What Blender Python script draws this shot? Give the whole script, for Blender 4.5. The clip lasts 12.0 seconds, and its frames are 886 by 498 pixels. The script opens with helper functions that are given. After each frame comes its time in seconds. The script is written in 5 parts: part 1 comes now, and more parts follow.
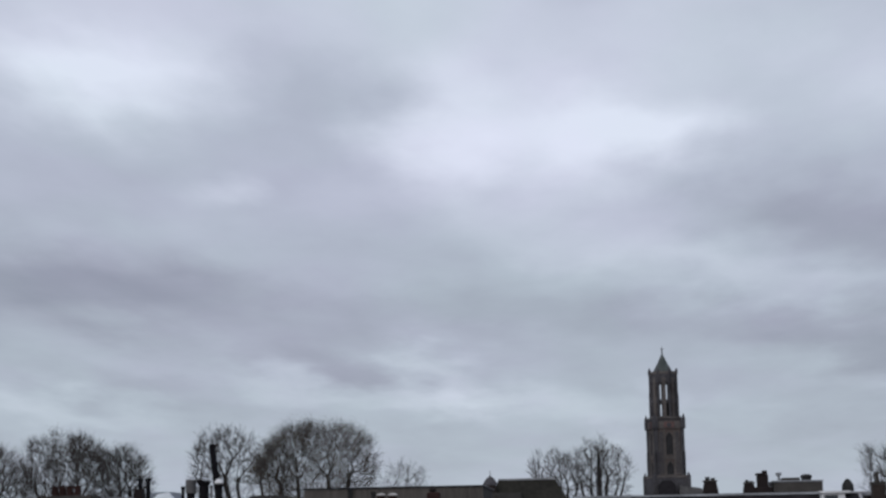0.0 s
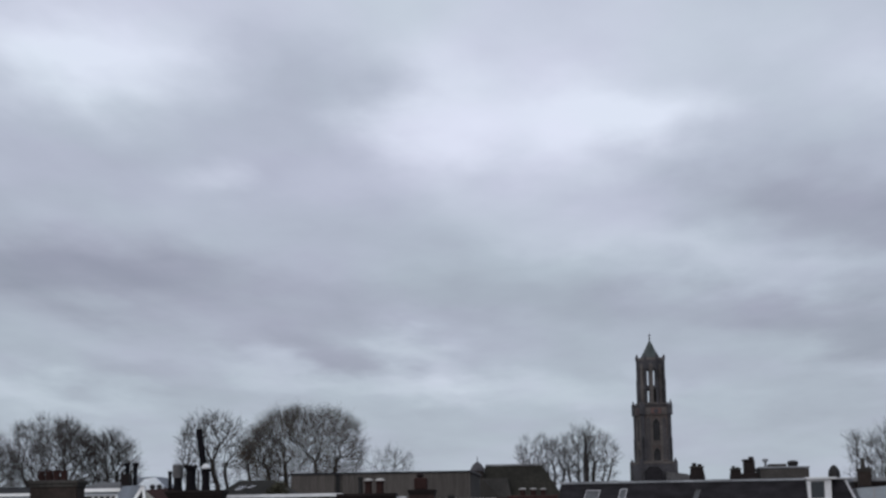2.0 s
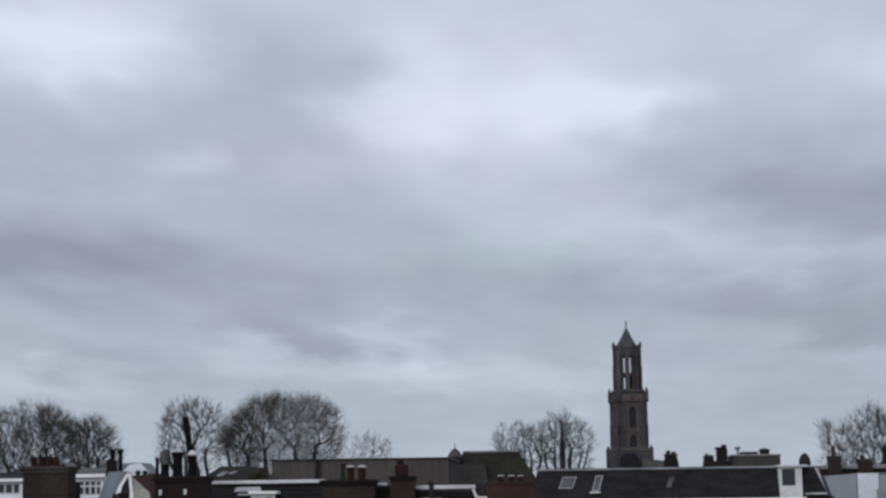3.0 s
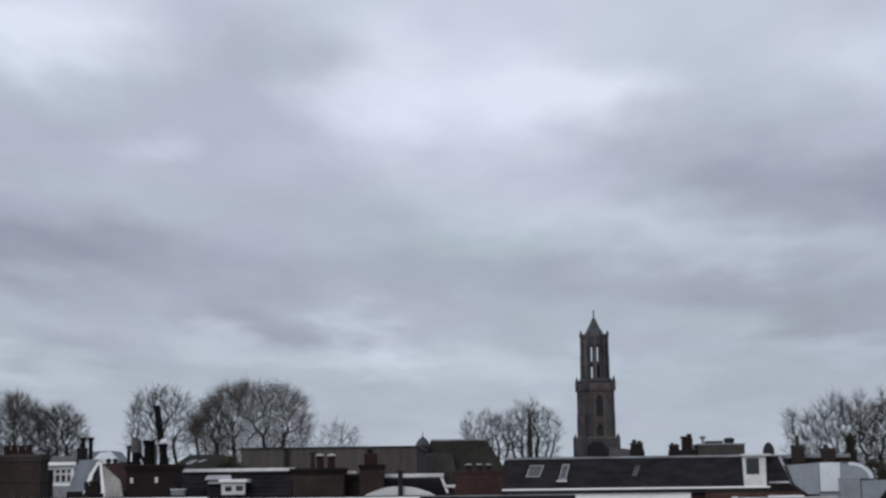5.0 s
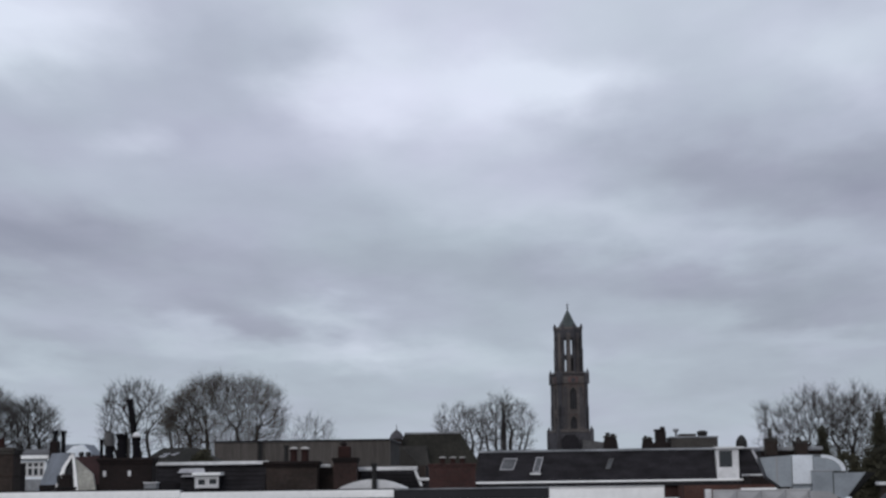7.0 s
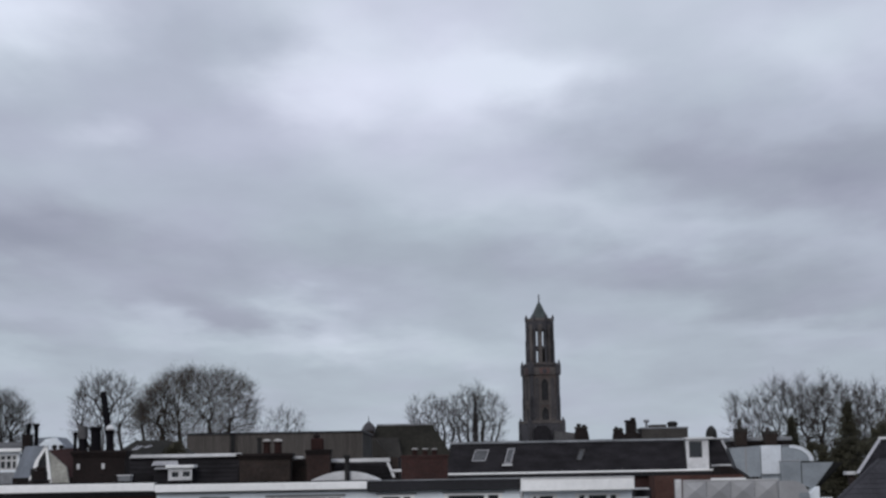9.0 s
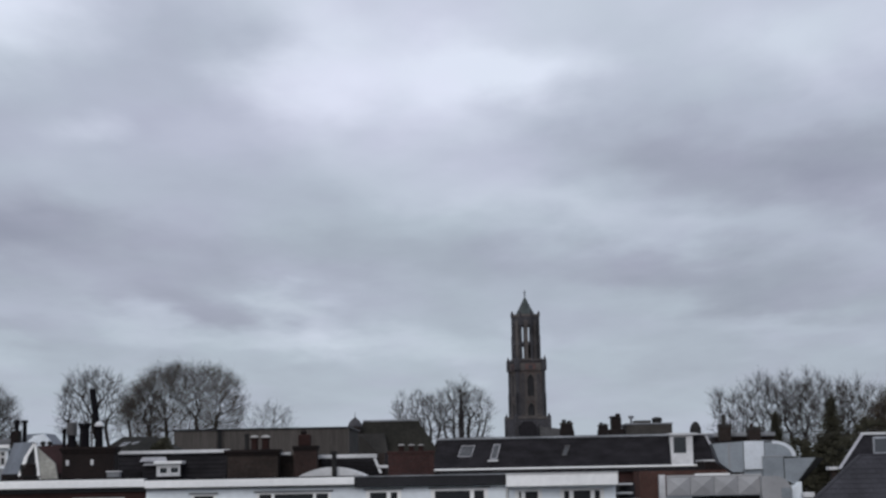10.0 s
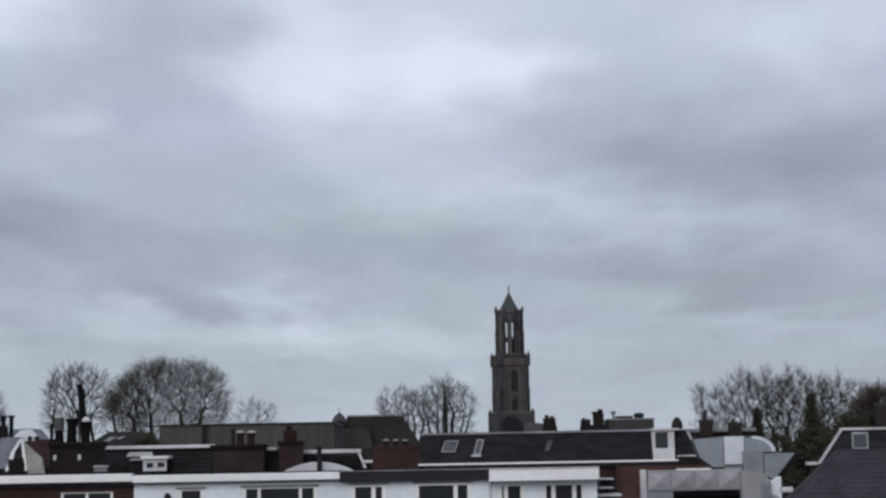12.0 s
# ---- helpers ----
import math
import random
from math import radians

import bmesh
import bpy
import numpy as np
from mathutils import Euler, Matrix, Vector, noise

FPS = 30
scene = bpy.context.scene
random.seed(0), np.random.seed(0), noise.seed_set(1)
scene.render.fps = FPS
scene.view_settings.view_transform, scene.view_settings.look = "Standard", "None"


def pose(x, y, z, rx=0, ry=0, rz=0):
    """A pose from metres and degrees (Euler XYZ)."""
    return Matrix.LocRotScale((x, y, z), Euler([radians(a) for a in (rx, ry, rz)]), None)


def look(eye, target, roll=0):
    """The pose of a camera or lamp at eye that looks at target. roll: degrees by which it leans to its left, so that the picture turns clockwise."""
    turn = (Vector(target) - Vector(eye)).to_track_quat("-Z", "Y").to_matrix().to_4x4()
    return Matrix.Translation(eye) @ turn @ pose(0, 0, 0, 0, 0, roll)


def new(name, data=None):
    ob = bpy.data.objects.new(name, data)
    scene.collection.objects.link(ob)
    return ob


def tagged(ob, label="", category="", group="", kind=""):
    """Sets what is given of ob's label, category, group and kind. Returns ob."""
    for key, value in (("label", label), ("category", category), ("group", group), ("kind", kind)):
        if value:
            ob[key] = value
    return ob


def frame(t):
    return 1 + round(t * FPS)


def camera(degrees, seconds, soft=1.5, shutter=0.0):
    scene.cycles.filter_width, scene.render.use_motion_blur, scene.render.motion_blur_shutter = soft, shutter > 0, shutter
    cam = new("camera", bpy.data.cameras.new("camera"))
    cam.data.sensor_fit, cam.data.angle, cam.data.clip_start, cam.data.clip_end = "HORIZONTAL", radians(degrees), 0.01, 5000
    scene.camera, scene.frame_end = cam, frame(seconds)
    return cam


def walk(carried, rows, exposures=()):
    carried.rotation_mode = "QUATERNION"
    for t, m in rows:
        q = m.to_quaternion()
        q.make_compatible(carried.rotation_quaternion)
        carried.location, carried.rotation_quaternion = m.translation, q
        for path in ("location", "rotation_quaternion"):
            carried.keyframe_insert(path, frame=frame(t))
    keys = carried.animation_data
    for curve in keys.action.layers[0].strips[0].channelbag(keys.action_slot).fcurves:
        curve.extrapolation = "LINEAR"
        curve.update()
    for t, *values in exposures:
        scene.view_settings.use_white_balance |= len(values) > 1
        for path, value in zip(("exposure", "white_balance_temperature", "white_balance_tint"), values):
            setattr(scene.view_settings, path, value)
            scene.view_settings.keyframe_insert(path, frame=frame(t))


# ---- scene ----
EYE = (0.0, 0.0, 13.0)
cam = camera(29.43, 12.0, soft=2.6)
PATH = [
    (0.0, look((0.0, 3.010, 13.0), (-8.825, 101.196, 29.785), -1.02)),
    (0.5, look((0.0, 3.123, 13.0), (-8.655, 101.374, 29.490), -1.01)),
    (1.0, look((0.0, 3.099, 13.0), (-8.481, 101.406, 29.243), -0.99)),
    (1.5, look((0.0, 3.111, 13.0), (-8.330, 101.461, 29.054), -0.95)),
    (2.0, look((0.0, 3.066, 13.0), (-8.145, 101.451, 28.938), -0.90)),
    (2.5, look((0.0, 2.111, 13.0), (-7.551, 100.605, 28.550), -0.83)),
    (3.0, look((0.0, 0.919, 13.0), (-6.838, 99.536, 28.108), -0.76)),
    (5.0, look((0.0, -0.033, 13.0), (-4.973, 98.804, 27.410), -0.70)),
    (5.5, look((0.0, 0.027, 13.0), (-4.597, 98.898, 27.291), -0.72)),
    (6.0, look((0.0, 0.009, 13.0), (-4.211, 98.913, 27.184), -0.74)),
    (6.5, look((0.0, -0.019, 13.0), (-3.835, 98.914, 27.084), -0.76)),
    (7.0, look((0.0, -0.000, 13.0), (-3.444, 98.962, 26.985), -0.77)),
    (9.0, look((0.0, -0.560, 13.0), (-1.768, 98.517, 26.459), -1.00)),
    (9.5, look((0.0, -0.894, 13.0), (-1.333, 98.209, 26.299), -1.05)),
    (10.0, look((0.0, -1.318, 13.0), (-0.941, 97.803, 26.197), -1.07)),
    (10.5, look((0.0, -1.758, 13.0), (-0.612, 97.381, 26.083), -1.07)),
    (11.0, look((0.0, -2.043, 13.0), (-0.352, 97.108, 26.002), -1.07)),
    (11.5, look((0.0, -2.303, 13.0), (-0.124, 96.857, 25.933), -1.06)),
    (12.0, look((0.0, -2.245, 13.0), (0.000, 96.922, 25.885), -1.05)),
]
walk(cam, PATH)

# ---------------------------------------------------------------- light
# overcast day: a closed cloud deck over a pale sky, and a very wide soft sun behind the viewer
SUN_EL, SUN_AZ = radians(30), radians(200)
world = bpy.data.worlds.new("overcast_sky")
scene.world = world
world.use_nodes = True
wn, wl = world.node_tree.nodes, world.node_tree.links
wn.clear()


def wnode(kind, **kw):
    n = wn.new(kind)
    for k, v in kw.items():
        if k == "operation":
            n.operation = v
        elif k == "data_type":
            n.data_type = v
        elif k == "interpolation_type":
            n.interpolation_type = v
    return n


def wmath(op, a, b=0.5, c=0.5):
    n = wnode("ShaderNodeMath", operation=op)
    for i, v in enumerate((a, b, c)):
        if isinstance(v, (int, float)):
            n.inputs[i].default_value = v
        else:
            wl.new(v, n.inputs[i])
    return n.outputs[0]


def build_sky():
    out = wn.new("ShaderNodeOutputWorld")
    bg = wn.new("ShaderNodeBackground")
    wl.new(bg.outputs[0], out.inputs[0])
    tc = wn.new("ShaderNodeTexCoord")
    sep = wn.new("ShaderNodeSeparateXYZ")
    wl.new(tc.outputs["Generated"], sep.inputs[0])
    x, y, z = sep.outputs
    az = wmath("ARCTAN2", x, y)
    comb = wn.new("ShaderNodeCombineXYZ")
    wl.new(az, comb.inputs[0])
    wl.new(z, comb.inputs[1])

    # the deck lies level, so its pattern shrinks and flattens towards the horizon
    far = wmath("DIVIDE", 1.0, wmath("ADD", wmath("MAXIMUM", z, -0.02), 0.20))
    deck = wn.new("ShaderNodeCombineXYZ")
    wl.new(wmath("MULTIPLY", az, far), deck.inputs[0])
    wl.new(wmath("MULTIPLY", far, 0.80), deck.inputs[1])

    def cloud_noise(scale, detail, rough, shift):
        mp = wn.new("ShaderNodeMapping")
        mp.inputs["Location"].default_value = (shift, shift * 0.7, shift)
        mp.inputs["Rotation"].default_value = (0, 0, 0.16)
        wl.new(deck.outputs[0], mp.inputs[0])
        nz = wn.new("ShaderNodeTexNoise")
        nz.inputs["Scale"].default_value = scale
        nz.inputs["Detail"].default_value = detail
        nz.inputs["Roughness"].default_value = rough
        wl.new(mp.outputs[0], nz.inputs["Vector"])
        return nz

    # the banks have ragged outlines: bend the place with noise first
    bend = cloud_noise(5.2, 5.0, 0.50, 3.1)
    sub = wn.new("ShaderNodeVectorMath")
    sub.operation = "SUBTRACT"
    wl.new(bend.outputs["Color"], sub.inputs[0])
    sub.inputs[1].default_value = (0.5, 0.5, 0.5)
    mad = wn.new("ShaderNodeVectorMath")
    mad.operation = "MULTIPLY_ADD"
    wl.new(sub.outputs[0], mad.inputs[0])
    mad.inputs[1].default_value = (0.115, 0.054, 0.0)
    # the banks slope gently down to the right
    slant = wn.new("ShaderNodeCombineXYZ")
    wl.new(az, slant.inputs[0])
    wl.new(wmath("MULTIPLY_ADD", az, 0.12, z), slant.inputs[1])
    wl.new(slant.outputs[0], mad.inputs[2])
    # cloud banks: bearing, height, half widths, how much lighter or darker than the deck
    light_banks = (
        (-0.282, 0.2682, 0.044, 0.0167, 0.42), (-0.333, 0.2700, 0.044, 0.0151, 0.38), (-0.025, 0.2355, 0.050, 0.0194, 0.48),
        (-0.090, 0.2281, 0.028, 0.0134, 0.29), (0.037, 0.2341, 0.032, 0.0121, 0.38), (-0.086, 0.2649, 0.020, 0.0134, 0.14),
        (-0.217, 0.2042, 0.014, 0.0067, 0.23), (-0.032, 0.1950, 0.064, 0.0268, 0.20), (0.045, 0.1572, 0.050, 0.0100, 0.17),
        (0.147, 0.1422, 0.064, 0.0080, 0.14), (-0.104, 0.1032, 0.020, 0.0054, 0.29), (-0.084, 0.0830, 0.023, 0.0087, 0.32),
        (-0.168, 0.0886, 0.040, 0.0050, 0.17), (-0.011, 0.0754, 0.050, 0.0074, 0.20), (0.190, 0.0787, 0.047, 0.0060, 0.14),
        (0.198, 0.2390, 0.023, 0.0151, 0.20), (-0.331, 0.0783, 0.050, 0.0067, 0.23), (0.253, 0.2503, 0.037, 0.0167, 0.29),
        (0.082, 0.0719, 0.040, 0.0067, 0.12), (-0.141, 0.3052, 0.301, 0.0402, 0.30), (0.123, 0.2718, 0.100, 0.0234, 0.06),
    )
    dark_banks = (
        (-0.168, 0.2563, 0.032, 0.0201, -0.20), (-0.224, 0.2753, 0.017, 0.0084, -0.14), (-0.281, 0.2215, 0.040, 0.0151, -0.05),
        (-0.240, 0.1407, 0.080, 0.0134, -0.19), (-0.145, 0.1017, 0.047, 0.0087, -0.24), (-0.278, 0.0916, 0.037, 0.0074, -0.12),
        (0.152, 0.1778, 0.070, 0.0167, -0.24), (0.215, 0.1664, 0.030, 0.0151, -0.12), (0.133, 0.1133, 0.087, 0.0100, -0.24),
        (-0.047, 0.1590, 0.050, 0.0121, -0.07), (-0.054, 0.1243, 0.064, 0.0121, -0.14), (0.191, 0.0924, 0.060, 0.0080, -0.13),
        (0.088, 0.2546, 0.050, 0.0167, -0.05), (0.033, 0.2155, 0.020, 0.0067, -0.10), (0.225, 0.2634, 0.027, 0.0167, -0.10),
        (-0.348, 0.1510, 0.064, 0.0167, -0.22), (0.252, 0.1754, 0.040, 0.0201, -0.22), (-0.114, 0.2457, 0.020, 0.0100, -0.10),
        (-0.273, 0.1402, 0.100, 0.0201, -0.12), (0.199, 0.1303, 0.067, 0.0301, -0.10), (0.148, 0.0637, 0.107, 0.0167, -0.14),
        (-0.249, 0.0755, 0.134, 0.0134, -0.07),
    )
    total = None
    for a, h, wa, wh, gain in light_banks + dark_banks:
        s1 = wn.new("ShaderNodeVectorMath")
        s1.operation = "SUBTRACT"
        wl.new(mad.outputs[0], s1.inputs[0])
        s1.inputs[1].default_value = (a, h + 0.12 * a, 0)
        s2 = wn.new("ShaderNodeVectorMath")
        s2.operation = "MULTIPLY"
        wl.new(s1.outputs[0], s2.inputs[0])
        s2.inputs[1].default_value = (0.70 / wa, 0.70 / wh, 0)
        s3 = wn.new("ShaderNodeVectorMath")
        s3.operation = "DOT_PRODUCT"
        wl.new(s2.outputs[0], s3.inputs[0])
        wl.new(s2.outputs[0], s3.inputs[1])
        g = wmath("EXPONENT", wmath("MULTIPLY", s3.outputs["Value"], -1.0))
        total = wmath("MULTIPLY_ADD", g, gain, total if total is not None else 0.29)
    big = cloud_noise(4.8, 5.0, 0.52, 1.9)
    fine = cloud_noise(11.0, 5.0, 0.50, 7.7)
    total = wmath("MULTIPLY_ADD", wmath("SUBTRACT", big.outputs["Fac"], 0.5), 0.34, total)
    total = wmath("MULTIPLY_ADD", wmath("SUBTRACT", fine.outputs["Fac"], 0.5), 0.11, total)
    # the deck thins and brightens towards the zenith
    up = wnode("ShaderNodeMapRange")
    wl.new(z, up.inputs["Value"])
    for key, v in (("From Min", 0.32), ("From Max", 0.9), ("To Min", 0.0), ("To Max", 0.55)):
        up.inputs[key].default_value = v
    total = wmath("ADD", total, up.outputs[0])
    ramp = wn.new("ShaderNodeValToRGB")
    ramp.color_ramp.elements[0].position, ramp.color_ramp.elements[0].color = 0.0, (0.275, 0.295, 0.376, 1)
    ramp.color_ramp.elements[1].position, ramp.color_ramp.elements[1].color = 1.0, (0.735, 0.80, 0.915, 1)
    for at_v, tone in ((0.22, (0.355, 0.380, 0.470, 1)), (0.45, (0.455, 0.502, 0.598, 1))):
        ramp.color_ramp.elements.new(at_v).color = tone
    wl.new(wmath("MULTIPLY_ADD", total, 0.8, 0.2), ramp.inputs[0])
    sky = wn.new("ShaderNodeTexSky")
    sky.sky_type = "NISHITA"
    sky.sun_disc = False
    sky.sun_elevation, sky.sun_rotation = SUN_EL, SUN_AZ
    dim = wn.new("ShaderNodeVectorMath")
    dim.operation = "SCALE"
    wl.new(sky.outputs[0], dim.inputs[0])
    dim.inputs["Scale"].default_value = 0.08
    mix = wn.new("ShaderNodeMix")
    mix.data_type = "RGBA"
    mix.inputs["Factor"].default_value = 0.96
    wl.new(dim.outputs[0], mix.inputs[6])
    # thicker cloud leans to lavender, thinner cloud to a greenish grey
    hue = cloud_noise(3.0, 3.0, 0.5, 4.6)
    tone = wn.new("ShaderNodeMapRange")
    wl.new(hue.outputs["Fac"], tone.inputs["Value"])
    tone.inputs["From Min"].default_value, tone.inputs["From Max"].default_value = 0.30, 0.70
    low = wnode("ShaderNodeMapRange")
    wl.new(z, low.inputs["Value"])
    for key, v in (("From Min", 0.05), ("From Max", 0.20), ("To Min", -0.45), ("To Max", 0.15)):
        low.inputs[key].default_value = v
    lean_to = wmath("ADD", tone.outputs[0], low.outputs[0])
    tint = wn.new("ShaderNodeMix")
    tint.data_type = "RGBA"
    wl.new(lean_to, tint.inputs["Factor"])
    tint.inputs[6].default_value, tint.inputs[7].default_value = (0.978, 1.009, 0.980, 1), (1.022, 0.985, 1.022, 1)
    tinted = wn.new("ShaderNodeVectorMath")
    tinted.operation = "MULTIPLY"
    wl.new(ramp.outputs[0], tinted.inputs[0])
    wl.new(tint.outputs[2], tinted.inputs[1])
    wl.new(tinted.outputs[0], mix.inputs[7])
    wl.new(mix.outputs[2], bg.inputs[0])
    bg.inputs[1].default_value = 1.0


build_sky()
sun = new("sun", bpy.data.lights.new("sun", "SUN"))
sun.data.energy, sun.data.angle, sun.data.color = 1.3, radians(40), (1.0, 0.98, 0.96)
sun.matrix_world = look((0, 0, 0), (-math.sin(SUN_AZ) * math.cos(SUN_EL), -math.cos(SUN_AZ) * math.cos(SUN_EL), -math.sin(SUN_EL)))
scene.view_settings.exposure = 0.0


# ---------------------------------------------------------------- materials
def mat(name, color, rough=0.8, scale=3.0, var=0.25, bump=0.1, metal=0.0, stain=0.25, stretch=(1, 1, 1), piece=0.0, gloss=0.2):
    m = bpy.data.materials.new(name)
    m.use_nodes = True
    n, l = m.node_tree.nodes, m.node_tree.links
    bsdf = n["Principled BSDF"]
    geo = n.new("ShaderNodeNewGeometry")
    mp = n.new("ShaderNodeMapping")
    mp.inputs["Scale"].default_value = stretch
    l.new(geo.outputs["Position"], mp.inputs[0])
    fine = n.new("ShaderNodeTexNoise")
    fine.inputs["Scale"].default_value, fine.inputs["Detail"].default_value = scale * 4, 6
    wide = n.new("ShaderNodeTexNoise")
    wide.inputs["Scale"].default_value, wide.inputs["Detail"].default_value = scale * 0.35, 4
    l.new(mp.outputs[0], fine.inputs["Vector"])
    l.new(mp.outputs[0], wide.inputs["Vector"])

    def level(src, amount):
        mr = n.new("ShaderNodeMapRange")
        l.new(src, mr.inputs["Value"])
        mr.inputs["From Min"].default_value, mr.inputs["From Max"].default_value = 0.3, 0.7
        mr.inputs["To Min"].default_value, mr.inputs["To Max"].default_value = 1 - amount, 1 + amount
        return mr.outputs[0]

    mul = n.new("ShaderNodeMath")
    mul.operation = "MULTIPLY"
    l.new(level(fine.outputs["Fac"], var), mul.inputs[0])
    l.new(level(wide.outputs["Fac"], stain), mul.inputs[1])
    fac = mul.outputs[0]
    if piece:
        info = n.new("ShaderNodeObjectInfo")
        mr = n.new("ShaderNodeMapRange")
        l.new(info.outputs["Random"], mr.inputs["Value"])
        mr.inputs["To Min"].default_value, mr.inputs["To Max"].default_value = 1 - piece, 1 + piece
        m2 = n.new("ShaderNodeMath")
        m2.operation = "MULTIPLY"
        l.new(fac, m2.inputs[0])
        l.new(mr.outputs[0], m2.inputs[1])
        fac = m2.outputs[0]
    sc = n.new("ShaderNodeVectorMath")
    sc.operation = "SCALE"
    sc.inputs[0].default_value = color
    l.new(fac, sc.inputs["Scale"])
    l.new(sc.outputs[0], bsdf.inputs["Base Color"])
    bsdf.inputs["Roughness"].default_value = rough
    bsdf.inputs["Metallic"].default_value = metal
    bsdf.inputs["Specular IOR Level"].default_value = 0.5 if metal or rough < 0.5 else gloss
    if bump:
        bp = n.new("ShaderNodeBump")
        bp.inputs["Strength"].default_value, bp.inputs["Distance"].default_value = bump, 0.03
        l.new(fine.outputs["Fac"], bp.inputs["Height"])
        l.new(bp.outputs[0], bsdf.inputs["Normal"])
    return m


def brick_mat(name, c1, c2, mortar, size=0.21):
    m = mat(name, c1, 0.9, 2.0, 0.25, 0.15, stain=0.3)
    n, l = m.node_tree.nodes, m.node_tree.links
    geo = n.new("ShaderNodeNewGeometry")
    sep = n.new("ShaderNodeSeparateXYZ")
    l.new(geo.outputs["Position"], sep.inputs[0])
    add = n.new("ShaderNodeMath")
    l.new(sep.outputs[0], add.inputs[0])
    l.new(sep.outputs[1], add.inputs[1])
    cb = n.new("ShaderNodeCombineXYZ")
    l.new(add.outputs[0], cb.inputs[0])
    l.new(sep.outputs[2], cb.inputs[1])
    br = n.new("ShaderNodeTexBrick")
    br.inputs["Scale"].default_value = 1.0
    br.inputs["Brick Width"].default_value, br.inputs["Row Height"].default_value = size, size * 0.3
    br.inputs["Mortar Size"].default_value = size * 0.05
    br.inputs["Color1"].default_value, br.inputs["Color2"].default_value, br.inputs["Mortar"].default_value = (*c1, 1), (*c2, 1), (*mortar, 1)
    l.new(cb.outputs[0], br.inputs["Vector"])
    sc = next(q for q in n if q.type == "VECT_MATH")
    l.new(br.outputs["Color"], sc.inputs[0])
    return m


M_WHITE = mat("white_paint", (0.80, 0.80, 0.80), 0.55, 1.5, 0.05, 0.03, stain=0.08)
M_RENDERW = mat("white_render", (0.71, 0.755, 0.80), 0.85, 1.2, 0.06, 0.1, stain=0.10)
M_TRIM = mat("weathered_white_trim", (0.522, 0.522, 0.532), 0.6, 1.5, 0.12, 0.05, stain=0.25)
M_CREAM = mat("cream_render", (0.27, 0.265, 0.24), 0.85, 1.5, 0.22, 0.1, stain=0.45)
M_GREYTRIM = mat("grey_lead_trim", (0.208, 0.216, 0.232), 0.6, 1.2, 0.2, 0.05, stain=0.35)
M_ROOFTRIM = mat("worn_grey_aluminium", (0.33, 0.33, 0.35), 0.55, 1.5, 0.15, 0.03, stain=0.25)
# dark fascia paint, also the painted shade in rooms, bays and under fascias
M_DARKTRIM_SHADE = mat("dark_fascia_and_shade", (0.0144, 0.0144, 0.0176), 0.5, 1.5, 0.15, 0.03)
M_BRICK = brick_mat("red_brick", (0.0440, 0.0132, 0.0122), (0.0300, 0.0104, 0.0102), (0.0379, 0.0318, 0.0287))
M_WBRICK = brick_mat("cleaned_red_brick", (0.082, 0.030, 0.023), (0.060, 0.024, 0.020), (0.070, 0.055, 0.048))
M_DBRICK = brick_mat("sooty_brick", (0.0145, 0.0082, 0.0078), (0.0095, 0.0060, 0.0062), (0.0150, 0.0132, 0.0126))
M_BBRICK = brick_mat("brown_brick", (0.0316, 0.0198, 0.0162), (0.0226, 0.0162, 0.0134), (0.0360, 0.0316, 0.0298))
M_RBBRICK = brick_mat("brownish_red_brick", (0.036, 0.0158, 0.0135), (0.024, 0.0120, 0.0110), (0.034, 0.0290, 0.0265))
M_CONC = mat("stained_concrete", (0.045, 0.041, 0.038), 0.9, 2.0, 0.25, 0.2, stain=0.35)
M_BITUMEN = mat("bitumen_roof", (0.016, 0.016, 0.017), 0.85, 1.2, 0.25, 0.1, stain=0.4, gloss=0.08)
M_SLATE = mat("dark_slate", (0.0170, 0.0158, 0.0184), 0.62, 2.2, 0.3, 0.15, stain=0.4, stretch=(1, 1, 3), gloss=0.06)
M_GSLATE = mat("blue_grey_slate", (0.145, 0.160, 0.185), 0.6, 2.0, 0.2, 0.1, stain=0.25)
M_SLATEGREY = mat("worn_grey_slate", (0.07, 0.068, 0.07), 0.7, 2.0, 0.25, 0.1, stain=0.3)
M_TILE = mat("anthracite_tile", (0.0335, 0.0325, 0.0385), 0.65, 3.0, 0.18, 0.08, stain=0.25, piece=0.10)
M_RTILE = mat("dark_red_tile", (0.025, 0.0115, 0.0115), 0.8, 4.0, 0.3, 0.2, stain=0.3)
M_MOSS = mat("mossy_church_slate", (0.016, 0.015, 0.012), 0.9, 0.6, 0.3, 0.1, stain=0.45)
M_AISLE = mat("weathered_aisle_tile", (0.028, 0.026, 0.024), 0.85, 1.0, 0.25, 0.1, stain=0.35)
M_CLAD = mat("grey_cladding", (0.076, 0.068, 0.063), 0.8, 1.2, 0.15, 0.05, stain=0.2, stretch=(1, 1, 0.2), piece=0.12)
M_STONE = mat("tower_stone", (0.083, 0.074, 0.071), 0.92, 0.25, 0.25, 0.2, stain=0.35)
M_DSTONE = mat("sooty_tower_stone", (0.050, 0.048, 0.053), 0.92, 0.25, 0.3, 0.2, stain=0.35)
M_REDSTONE = mat("reddish_tower_brick", (0.072, 0.056, 0.052), 0.92, 0.3, 0.25, 0.1, stain=0.3)
M_LEAD = mat("tower_lead_roof", (0.056, 0.067, 0.066), 0.6, 0.4, 0.2, 0.1, stain=0.3)
M_CLOCK = mat("faded_red_panel", (0.095, 0.058, 0.054), 0.9, 0.6, 0.25, 0.05, stain=0.3)
M_VOID = mat("dark_louvre_and_shade", (0.012, 0.012, 0.013), 0.8, 1.0, 0.2, 0.0)
